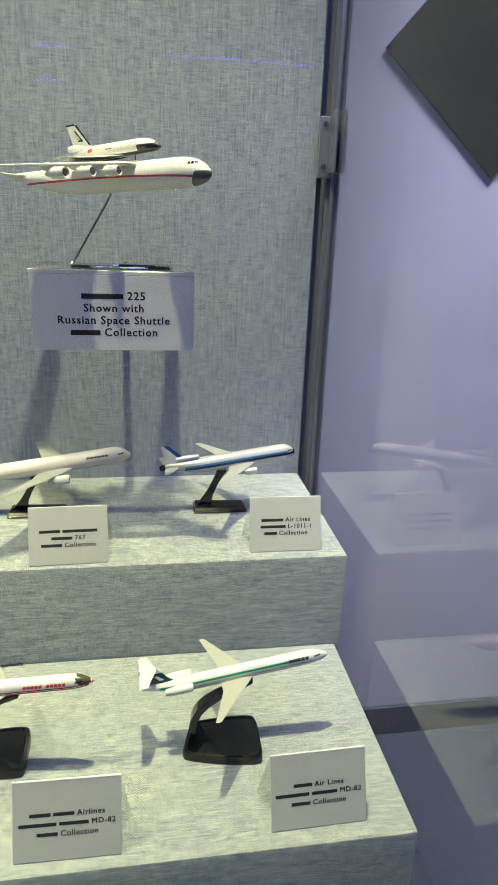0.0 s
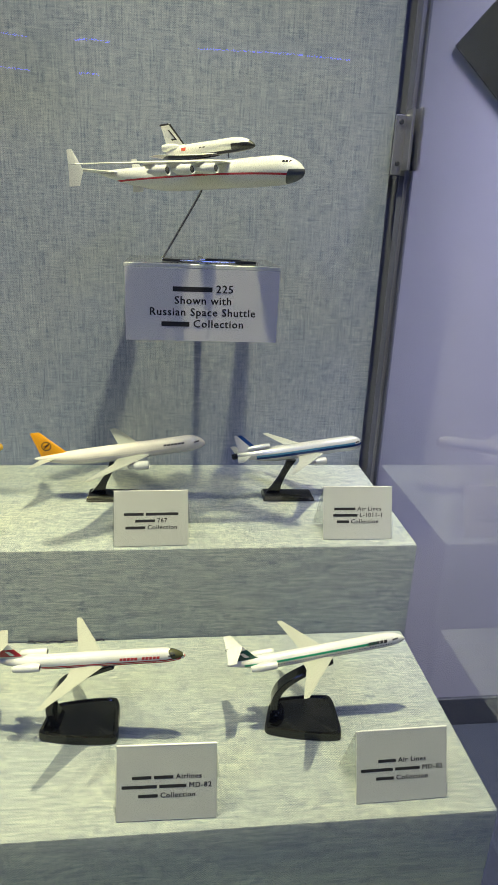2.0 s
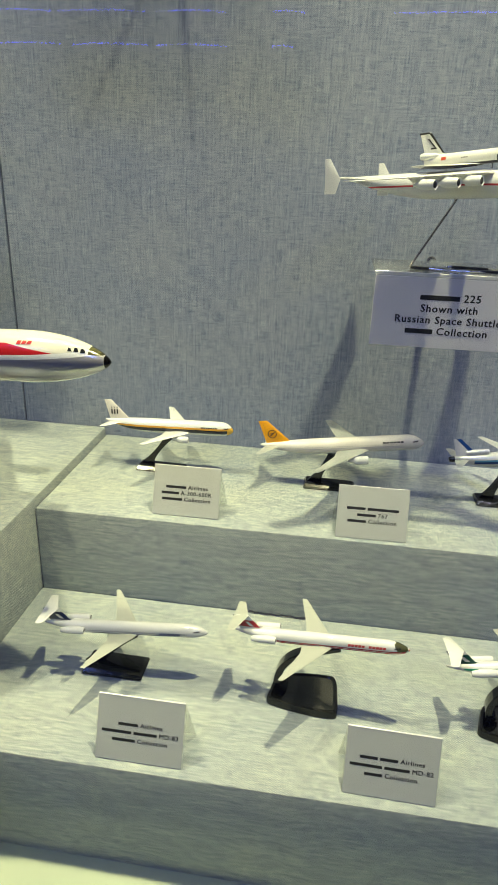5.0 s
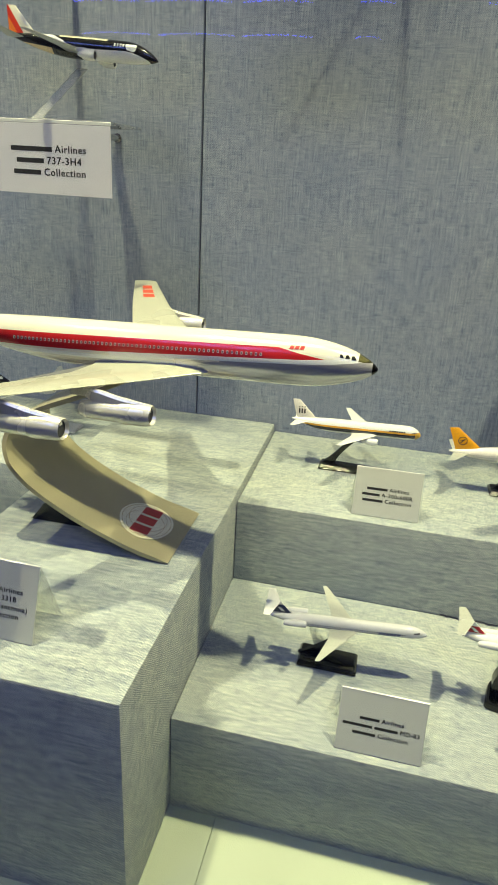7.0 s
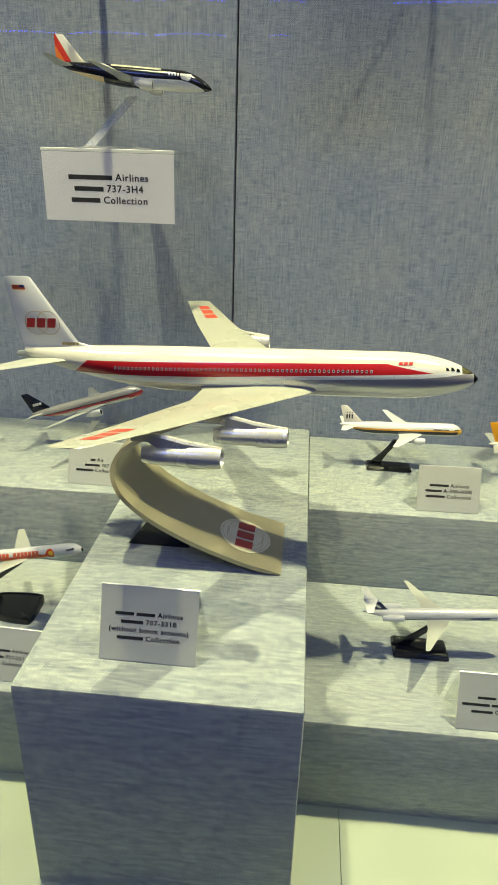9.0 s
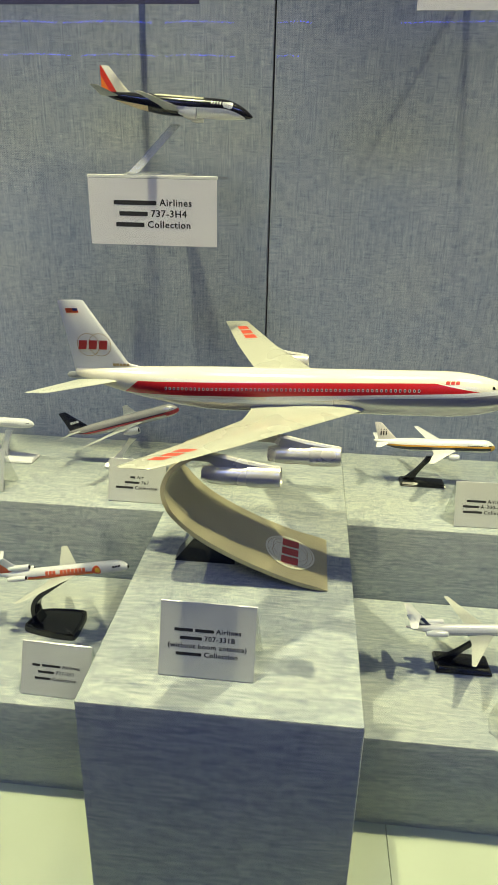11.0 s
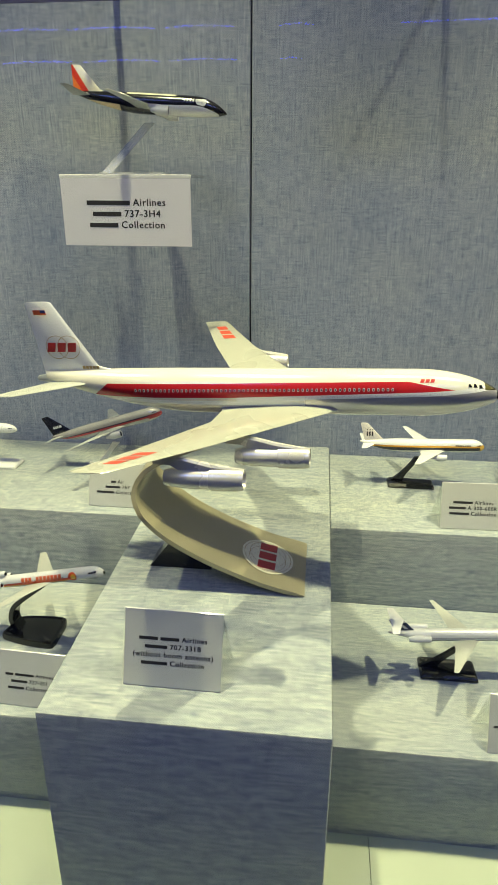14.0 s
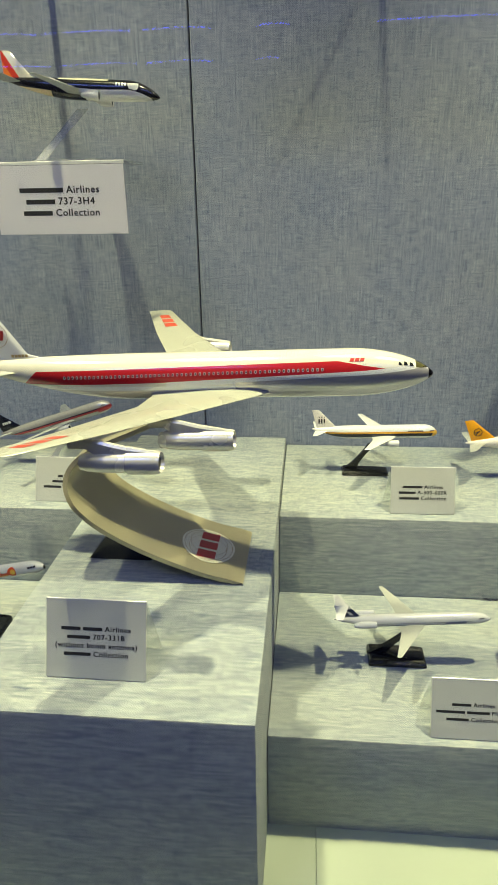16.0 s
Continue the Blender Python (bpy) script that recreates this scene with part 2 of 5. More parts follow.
def box(x0, x1, y0, y1, z0, z1, bevel=0.0, segments=2, bm=None):
    own = bm is None
    bm = bm or bmesh.new()
    v = [bm.verts.new((x, y, z)) for x in (x0, x1) for y in (y0, y1) for z in (z0, z1)]
    for f in ((0, 1, 3, 2), (4, 6, 7, 5), (0, 4, 5, 1), (2, 3, 7, 6), (0, 2, 6, 4), (1, 5, 7, 3)):
        bm.faces.new([v[i] for i in f])
    if bevel and own:
        bmesh.ops.recalc_face_normals(bm, faces=bm.faces)
        bmesh.ops.bevel(bm, geom=bm.edges[:], offset=bevel, segments=segments, profile=0.5, affect="EDGES")
    return bm


def loft(rings, caps=True, bm=None, close=True):
    """Skin through rings of equally many points."""
    bm = bm or bmesh.new()
    rows = [[bm.verts.new(p) for p in r] for r in rings]
    n = len(rows[0])
    for a, b in zip(rows, rows[1:]):
        for i in range(n if close else n - 1):
            j = (i + 1) % n
            bm.faces.new((a[i], a[j], b[j], b[i]))
    if caps and close:
        bm.faces.new(rows[0][::-1])
        bm.faces.new(rows[-1])
    return bm


def lathe_x(profile, n=24, centre=(0, 0, 0), bm=None, caps=True):
    """Turned shape along x from (x, radius) pairs."""
    cx, cy, cz = centre
    rings = [[(cx + x, cy + r * math.cos(2 * math.pi * i / n), cz + r * math.sin(2 * math.pi * i / n)) for i in range(n)] for x, r in profile]
    return loft(rings, caps, bm)


def tube(points, r, n=10, bm=None):
    """Round rod through points."""
    pts = [Vector(p) for p in points]
    rings = []
    for i, p in enumerate(pts):
        d = (pts[min(i + 1, len(pts) - 1)] - pts[max(i - 1, 0)]).normalized()
        a = d.orthogonal().normalized() if abs(d.z) > 0.99 else d.cross(Vector((0, 0, 1))).normalized()
        b = d.cross(a)
        rings.append([p + r * (math.cos(2 * math.pi * k / n) * a + math.sin(2 * math.pi * k / n) * b) for k in range(n)])
    return loft(rings, True, bm)


def bend(points, steps=6):
    """Smooth line through points (Catmull-Rom)."""
    p = [Vector(q) for q in points]
    p = [2 * p[0] - p[1]] + p + [2 * p[-1] - p[-2]]
    out = []
    for i in range(1, len(p) - 2):
        for k in range(steps):
            t = k / steps
            out.append(0.5 * (2 * p[i] + (p[i + 1] - p[i - 1]) * t + (2 * p[i - 1] - 5 * p[i] + 4 * p[i + 1] - p[i + 2]) * t * t
                              + (3 * p[i] - p[i - 1] - 3 * p[i + 1] + p[i + 2]) * t ** 3))
    return out + [p[-2]]


# ---- the case and the gallery ----
BACK, FLOOR, LOW, UP, TOPZ = 1.25, 0.59, 0.75, 0.898, 0.914
RX, LX = 0.436, -1.725
BL, BR = -0.804, -0.485
GX, GY = 0.458, 0.30


def soft_block(name, x0, x1, y0, y1, z0, z1, label):
    """Cloth-covered riser: edges slightly rounded and the cloth faces gently uneven."""
    bm = box(x0, x1, y0, y1, z0, z1, 0.004, 2)
    return thing(name, bm, M_RISER, label, "display riser", smooth=True)


soft_block("display_step", BR + 0.0004, 0.427, 0.594, 0.917, FLOOR - 0.004, LOW, "low display step covered in pale blue-grey linen")
soft_block("display_step", BR + 0.0004, RX, 0.918, BACK - 0.002, FLOOR - 0.004, UP, "high display step covered in pale blue-grey linen at the back wall")
soft_block("display_step", -1.716, BL - 0.0004, 0.596, 0.921, FLOOR - 0.004, LOW, "low display step covered in pale blue-grey linen beside the plinth")
soft_block("display_step", LX, BL - 0.0004, 0.922, BACK - 0.002, FLOOR - 0.004, UP, "high display step covered in pale blue-grey linen beside the plinth")
soft_block("display_plinth", BL, BR, 0.449, BACK - 0.003, FLOOR - 0.004, TOPZ, "tall linen-covered plinth that carries the large airliner model")

thing("back_panel", box(-0.6575, 0.438, BACK, BACK + 0.02, 0.5, 2.7, 0.002), M_WALL, "grey-blue linen backdrop panel", "wall panel", "structure")
thing("back_panel", box(-1.76, -0.6605, BACK, BACK + 0.02, 0.5, 2.7, 0.002), M_WALL, "grey-blue linen backdrop panel", "wall panel", "structure")
thing("backing_board", box(-1.77, 0.470, BACK + 0.031, BACK + 0.045, 0.0, 2.7), M_NAVY, "dark backing board behind the linen panels", "wall", "structure")
thing("floor_board", box(-0.4177, GX - 0.004, GY + 0.004, 0.600, FLOOR - 0.02, FLOOR - 0.001, 0.0008), M_FLOORPANEL, "pale green-white painted board of the case floor", "case floor", "structure")
thing("floor_board", box(-1.75, -0.4183, GY + 0.004, 0.600, FLOOR - 0.02, FLOOR - 0.001, 0.0008), M_FLOORPANEL, "pale green-white painted board of the case floor", "case floor", "structure")
thing("case_base", box(-1.77, GX + 0.004, GY - 0.01, BACK + 0.02, 0.0, FLOOR - 0.021, 0.004), M_NAVY, "dark base cabinet under the glass case", "display case", "structure")
thing("case_hood", box(-1.78, GX + 0.02, GY - 0.02, BACK + 0.04, 2.7, 2.9, 0.004), M_NAVY, "dark hood over the glass case", "display case", "structure")
thing("case_side", box(-1.80, -1.762, GY - 0.01, BACK + 0.04, 0.0, 2.7), M_PURPLE, "violet side wall of the case", "wall", "structure")
thing("front_glass", box(-1.76, GX - 0.006, GY, GY + 0.0008, FLOOR - 0.02, 2.7), M_GLASS, "clear front glass of the display case", "glass pane", "structure").visible_shadow = False
side = anchor("side_glass", pose(0, 0, 0), "clear frameless side pane of the display case with a metal clamp", "glass pane")
side["kind"] = "structure"
part("pane", box(GX - 0.0005, GX + 0.0005, GY + 0.002, 1.222, FLOOR - 0.02, 2.7), M_SIDEGLASS, side).visible_shadow = False
part("pane_edge", box(GX - 0.003, GX + 0.003, 1.2225, 1.2245, FLOOR - 0.02, 2.7), M_ALU, side, "bright polished glass edge")
post = anchor("corner_post", pose(0, 0, 0), "grey metal channel post at the rear corner of the case", "post")
part("channel", box(0.385, 0.470, 1.272, 1.280, 0.5, 2.7, 0.001), M_POST, post)
part("flange", box(0.4665, 0.4705, 1.2245, 1.2715, 0.5, 2.7, 0.0008), M_POST, post)
part("lip", box(0.4525, 0.4660, 1.2430, 1.2465, 0.5, 2.7, 0.0008), M_POST, post)
clamp = anchor("glass_clamp", pose(0, 0, 0), "metal glass clamp screwed to the corner post", "clamp")
part("plate", box(0.4335, 0.460, 1.2305, 1.2375, 1.424, 1.516, 0.0012), M_ALU, clamp)
part("jaw", box(0.4635, 0.468, 1.196, 1.237, 1.431, 1.524, 0.001), M_ALU, clamp)
part("jaw", box(0.4495, 0.4545, 1.200, 1.230, 1.431, 1.522, 0.001), M_ALU, clamp)
for z in (1.442, 1.505):
    bm = bmesh.new()
    bmesh.ops.create_cone(bm, cap_ends=True, segments=14, radius1=0.0042, radius2=0.0034, depth=0.003, matrix=pose(0.4425, 1.229, z, 90))
    part("screw", bm, M_NAVY, clamp, "dark screw head")

# dark frayed thread at the foot of the high step
rng = random.Random(5)
thing("loose_thread", tube([(-0.135 + 0.0035 * k, 0.9125 + rng.uniform(-0.0015, 0.0015), LOW + 0.0016 + rng.uniform(0, 0.0016)) for k in range(32)], 0.0014, 6), M_NAVY, "dark frayed thread lying at the foot of the high step", "thread")

# gallery round the case
thing("wall_north", box(-6.2, 6.2, 1.5, 1.6, 0, 3.7), M_PURPLE, "violet painted gallery wall", "wall", "structure")
thing("baseboard", box(-6.2, 6.2, 1.488, 1.4995, 0.0, 0.092, 0.003), M_NAVY, "dark baseboard along the violet wall", "baseboard", "structure")
thing("wall_south", box(-6.2, 6.2, -9.45, -9.35, 0, 3.7), M_DARKROOM, "dim gallery wall behind the camera", "wall", "structure")
thing("wall_west", box(-6.3, -6.2, -9.45, 1.6, 0, 3.7), M_DARKROOM, "dim gallery wall", "wall", "structure")
thing("wall_east", box(6.2, 6.3, -9.45, 1.6, 0, 3.7), M_DARKROOM, "dim gallery wall", "wall", "structure")
thing("floor", box(-6.3, 6.3, -9.45, 1.6, -0.06, 0.0), M_CARPET, "dark blue-grey carpet floor", "floor", "structure")
thing("ceiling", box(-6.3, 6.3, -9.45, 1.6, 3.7, 3.78), M_DARKROOM, "dark gallery ceiling", "ceiling", "structure")

# dark picture hung cornerwise on the violet wall
frame_pose = pose(0.863, 1.4972, 1.700, 0, 41, 0)
pic = anchor("wall_picture", frame_pose, "dark glazed square picture hung cornerwise on the violet wall", "picture")
part("picture_glass", box(-0.172, 0.172, -0.004, 0.0, -0.172, 0.172, 0.001), plain("dark_picture", (0.014, 0.013, 0.017, 1), 0.10, 0, 0.3, 6), pic)
part("backing", box(-0.170, 0.170, 0.0003, 0.0022, -0.170, 0.170, 0.0005), M_NAVY, pic)

# blue light strips on the far side of the gallery
strip_rows = {3.40: ((-5.1, -4.15), (-4.07, -2.85), (-2.70, -1.78), (-1.20, -0.75), (0.35, 2.40)),
              3.02: ((-5.0, -4.0), (-3.87, -2.80), (-2.70, -1.76), (-1.20, -0.88))}
for z, spans in strip_rows.items():
    for a, b in spans:
        cap = anchor("led_strip", pose(0, 0, 0), "thin glowing blue light strip across the gallery", "light strip", "blue light strips")
        n = 9
        line = [(a + (b - a) * k / n, -9.0, z + 0.020 * math.sin(math.pi * k / n)) for k in range(n + 1)]
        part("tube", tube(line, 0.010, 6), M_LED, cap)
        part("channel", box(a, b, -9.35, -9.014, z - 0.004, z + 0.004), M_NAVY, cap)


# ---- labels ----
def flat_text(text, size, bold=0.0):
    """Letters of the built-in font as a mesh lying in x and y, with the lower left corner of the line at 0."""
    cu = bpy.data.curves.new("letters", "FONT")
    cu.body, cu.size, cu.offset, cu.space_character, cu.resolution_u = text, size, bold, 1.12, 2
    ob = bpy.data.objects.new("letters", cu)
    scene.collection.objects.link(ob)
    bpy.context.view_layer.update()
    me = bpy.data.meshes.new_from_object(ob.evaluated_get(bpy.context.evaluated_depsgraph_get()))
    bpy.data.objects.remove(ob)
    xs = [v.co.x for v in me.vertices] or [0]
    return me, max(xs)


def text_line(tokens, size, width_of_bar=0.52):
    """A centred line: words are lettered, a number stands for a covered word of that many letters."""
    bm = bmesh.new()
    x = 0.0
    for tok in tokens:
        if isinstance(tok, int):
            w = tok * size * width_of_bar
            vs = [bm.verts.new((px, py, 0)) for px, py in ((x, size * 0.05), (x + w, size * 0.05), (x + w, size * 0.50), (x, size * 0.50))]
            bm.faces.new(vs)
            x += w
        else:
            me, w = flat_text(tok, size)
            for k, (ox, oy) in enumerate(((-0.021, 0.008), (0.021, -0.008), (0.021, 0.014), (-0.021, -0.012), (0.0, 0.0))):
                n0 = len(bm.verts)
                bm.from_mesh(me)
                bm.verts.ensure_lookup_table()
                for v in bm.verts[n0:]:
                    v.co += Vector((x + ox * size, oy * size, k * 0.00002))
            bpy.data.meshes.remove(me)
            x += w
        x += size * 0.34
    x -= size * 0.34
    for v in bm.verts:
        v.co.x -= x / 2
    return bm, x


def lettering(lines, size, pitch, cx, cy, parent, turn):
    for k, tokens in enumerate(lines):
        bm, w = text_line(tokens, size)
        bm.transform(turn @ Matrix.Translation((cx, cy - k * pitch, 0.00015)))
        ob = part("printed_line", bm, M_INK, parent, "black printed lettering" if k == 0 else "")


def tent_label(x, y, z, yaw, lines, label, size=0.0089, pitch=0.0096, width=0.105, high=0.078, lean=18.7):
    """Acrylic tent: a card on the leaning front leaf and a narrower rear leaf behind the fold."""
    root = anchor("label_stand", pose(x, y, z, 0, 0, yaw), label, "label stand", "labels before the models")
    turn = pose(0, 0, 0.001, 90 - lean, 0, 0)
    bm = box(-width / 2, width / 2, 0, high, -0.0012, 0.0, 0.0004, 1)
    bm.transform(turn)
    part("front_leaf", bm, M_CARD, root)
    top = turn @ Vector((0, high, 0))
    # the light caught by the fold is put in as white paint
    bm = tube([(-width / 2, top.y + 0.001, top.z), (width / 2, top.y + 0.001, top.z)], 0.0012, 8)
    part("fold", bm, M_WHITE, root, "rounded acrylic fold with its glint painted white")
    s, c = math.sin(radians(lean)), math.cos(radians(lean))
    foot = top.y + 0.026
    bm = bmesh.new()
    ring = [(-width / 2 + 0.001, top.y + 0.002, top.z - 0.001), (width / 2 - 0.001, top.y + 0.002, top.z - 0.001),
            (width / 2 + 0.006, foot, 0.0015), (-width / 2 - 0.006, foot, 0.0015)]
    bm = loft([ring, [(a, b + 0.0015, d) for a, b, d in ring]])
    part("rear_leaf", bm, M_ACRYLIC, root, "clear acrylic rear leaf")
    lettering(lines, size, pitch, 0, high * (0.55 if len(lines) == 3 else 0.61), root, turn)
    return root


TENT = "pale tent label with black print before a model airliner"
# covered words: number of letters
tent_label(-0.245, 0.938, UP, 1, [[7, "Airlines"], [6, "A-300-600R"], [7, "Collection"]], TENT, width=0.106)
tent_label(0.043, 0.926, UP, 1, [[6, 10], [6, "767"], [6, "Collection"]], TENT, width=0.105)
tent_label(0.348, 0.937, UP, -1, [[7, "Air Lines"], [8, "L-1011-1"], [4, "Collection"]], TENT, width=0.105)
tent_label(-0.2225, 0.606, LOW, 0, [[6, "Airlines"], [9, 7, "MD-83"], [7, "Collection"]], TENT, 0.0077, width=0.105)
tent_label(0.0685, 0.608, LOW, -1, [[5, 5, "Airlines"], [9, 7, "MD-82"], [5, "Collection"]], TENT, 0.0077, width=0.104)
tent_label(0.324, 0.613, LOW, 1, [[5, "Air Lines"], [9, 7, "MD-82"], [5, "Collection"]], TENT, 0.0077, width=0.103)
tent_label(-0.665, 0.500, TOPZ, -0.5, [[5, 5, "Airlines"], [6, "707-331B"], ["(without boom antenna)"], [7, "Collection"]],
           "pale tent label with four printed lines on the plinth", size=0.0083, pitch=0.0094, width=0.112, high=0.087)
tent_label(-0.905, 0.614, LOW, -2, [[3, 7, "Airlines"], [6, "727-251"], [6, "Collection"]], TENT, 0.0077, width=0.105)
tent_label(-0.868, 0.948, UP, -1, [[2, "Air"], [6, "767"], [7, "Collection"]], TENT, width=0.107)
tent_label(-1.178, 0.955, UP, -1, [[6, "Airlines"], [6, "757"], [6, "Collection"]], TENT, width=0.107)


def wall_shelf(x0, x1, y, ztop, high, lines, label, size=0.012, pitch=0.0165, card=M_CARDV, deep=0.10, dy=0.0):
    """Clear acrylic shelf with a hanging front lip that holds the card, on two steel stand-offs."""
    root = anchor("wall_shelf", pose((x0 + x1) / 2, y, ztop, 0, 0, dy), label, "wall shelf", "shelves on the backdrop")
    w = (x1 - x0) / 2
    part("shelf_plate", box(-w, w, 0.001, deep, -0.004, 0.0, 0.0006, 1), M_ACRYLIC, root, "clear acrylic plate")
    # white paint stands for the light that the clear edge catches
    part("lip_edge", box(-w, w, -0.0015, 0.0008, -0.0055, -0.0005, 0.0005, 1), M_WHITE, root, "acrylic edge with its glint painted white")
    part("card", box(-w + 0.001, w - 0.001, -0.0014, 0.0, -high, -0.006, 0.0003, 1), card, root)
    for sx in (0.006,):
        rod = part("stand_off", tube([(sx, 0.02, -0.013), (sx, BACK - y - 0.001, -0.013)], 0.0055, 14), M_STEEL, root, "round steel stand-off")
        part("cap", tube([(sx, BACK - y - 0.004, -0.013), (sx, BACK - y - 0.001, -0.013)], 0.008, 14), M_STEEL, rod)
    if lines:
        lettering(lines, size, pitch, 0, -0.036 - (0.01 if len(lines) == 3 else 0), root, pose(0, -0.0014, 0, 90, 0, 0))
    return root


wall_shelf(0.010, 0.214, 0.965, 1.287, 0.100, [[7, "225"], ["Shown with"], ["Russian Space Shuttle"], [5, "Collection"]],
           "clear wall shelf with lilac label under the freighter model", 0.0142, 0.0152, deep=0.15)
wall_shelf(-0.936, -0.725, 1.0, 1.456, 0.107, [[9, "Airlines"], [6, "737-3H4"], [6, "Collection"]],
           "clear wall shelf with lilac label under the black jet", 0.0150, 0.0168, deep=0.12)
wall_shelf(-0.445, -0.235, 1.0, 1.778, 0.102, [], "clear wall shelf with a lilac label, its lower edge in view", deep=0.12)
wall_shelf(-1.06, -0.751, 1.0, 1.786, 0.102, [], "clear wall shelf with a dark navy label", card=M_NAVYCARD, deep=0.12)


# ---- model airliners: local x to the nose, z up, metres of the model ----
class Hull:
    """Fuselage shape: a nose, a barrel and a tail cone that sweeps up."""

    def __init__(self, L, H, W, nose=0.11, tail=0.64, droop=0.22, sweep=0.75, end=0.10, blunt=0.62, power=2.0):
        self.L, self.H, self.W, self.n, self.t = L, H, W, nose, tail
        self.droop, self.sweep, self.end, self.blunt, self.power = droop, sweep, end, blunt, power

    def at(self, s):
        hz, hw, cz = self.H / 2, self.W / 2, 0.0
        if s < self.n:
            u = 1 - s / self.n
            f = max(1 - u ** self.power, 0.0) ** self.blunt
            hz, hw, cz = hz * f, hw * f, -self.droop * self.H * u ** 2.2 * 0.8
        elif s > self.t:
            u = (s - self.t) / (1 - self.t)
            f = 1 - u ** 1.7 * (1 - self.end)
            hz, hw = hz * f, hw * (1 - u ** 2.0 * (1 - self.end))
            cz = self.H / 2 * (1 - f) * self.sweep
        return cz, hz, hw

    def x(self, s):
        return self.L / 2 - s * self.L

    def nose_tip(self):
        return Vector((self.L / 2, 0, self.at(0)[0]))

    def side(self, x, z):
        """Half width of the skin at x and z."""
        cz, hz, hw = self.at(0.5 - x / self.L)
        k = 1 - ((z - cz) / max(hz, 1e-6)) ** 2
        return hw * math.sqrt(max(k, 0.0))

    def mesh(self, rings=44, n=32):
        ss = [0.0008] + [self.n * (k / 12) ** 1.7 for k in range(1, 12)]
        ss += [self.n + (self.t - self.n) * k / 10 for k in range(10)]
        ss += [self.t + (1 - self.t) * k / 16 for k in range(17)]
        rows = []
        for s in ss:
            cz, hz, hw = self.at(s)
            rows.append([(self.x(s), hw * math.cos(2 * math.pi * i / n), cz + hz * math.sin(2 * math.pi * i / n)) for i in range(n)])
        return loft(rows)


FOIL = [(0.0, 0.0), (0.02, 0.32), (0.10, 0.70), (0.28, 1.0), (0.50, 0.86), (0.75, 0.46), (1.0, 0.04),
        (1.0, -0.04), (0.75, -0.30), (0.50, -0.60), (0.28, -0.75), (0.10, -0.55), (0.02, -0.26)]


def blade(sections, upright=False):
    """Wing or fin: sections of (span, leading edge x, chord, height, thickness); a rounded tip closes it."""
    rows = []
    last = sections[-1]
    tip = (last[0] + (last[0] - sections[0][0]) * 0.012, last[1] - last[2] * 0.14, last[2] * 0.72, last[3], last[4] * 0.4)
    for span, le, chord, h, th in list(sections) + [tip]:
        row = []
        for c, k in FOIL:
            off = k * th * chord / 2
            row.append((le - c * chord, off, span) if upright else (le - c * chord, span, h + off))
        rows.append(row)
    return loft(rows)


def decal(hull, quads, lift=0.00025, near=True, cuts=8):
    """Thin paint film on the fuselage side: each quad is its four corners in x and z."""
    bm = bmesh.new()
    sgn = -1 if near else 1
    for q in quads:
        grid = []
        for i in range(cuts + 1):
            row = []
            for j in range(7):
                u, v = i / cuts, j / 6
                top = (q[3][0] + (q[2][0] - q[3][0]) * u, q[3][1] + (q[2][1] - q[3][1]) * u)
                low = (q[0][0] + (q[1][0] - q[0][0]) * u, q[0][1] + (q[1][1] - q[0][1]) * u)
                x, z = low[0] + (top[0] - low[0]) * v, low[1] + (top[1] - low[1]) * v
                row.append(bm.verts.new((x, sgn * (hull.side(x, z) + lift), z)))
            grid.append(row)
        for a, b in zip(grid, grid[1:]):
            for j in range(6):
                bm.faces.new((a[j], b[j], b[j + 1], a[j + 1]))
    return bm


def word_bars(x, z, letters, w, h, gap=0.42, slant=0.18, skip=()):
    """A name as slanted plain bars, one to a letter."""
    quads = []
    for k in range(letters):
        if k in skip:
            continue
        a = x + k * w
        b = a + w * (1 - gap)
        quads.append(((a, z), (b, z), (b + slant * h, z + h), (a + slant * h, z + h)))
    return quads


def ring_bar(cx, cz, y, r, th, n=28):
    """Flat ring in x and z."""
    bm = bmesh.new()
    a = [bm.verts.new((cx + r * math.cos(2 * math.pi * k / n), y, cz + r * math.sin(2 * math.pi * k / n))) for k in range(n)]
    b = [bm.verts.new((cx + (r - th) * math.cos(2 * math.pi * k / n), y, cz + (r - th) * math.sin(2 * math.pi * k / n))) for k in range(n)]
    for k in range(n):
        j = (k + 1) % n
        bm.faces.new((a[k], a[j], b[j], b[k]))
    return bm


def flat_quads(quads, y):
    bm = bmesh.new()
    for q in quads:
        bm.faces.new([bm.verts.new((px, y, pz)) for px, pz in q])
    return bm


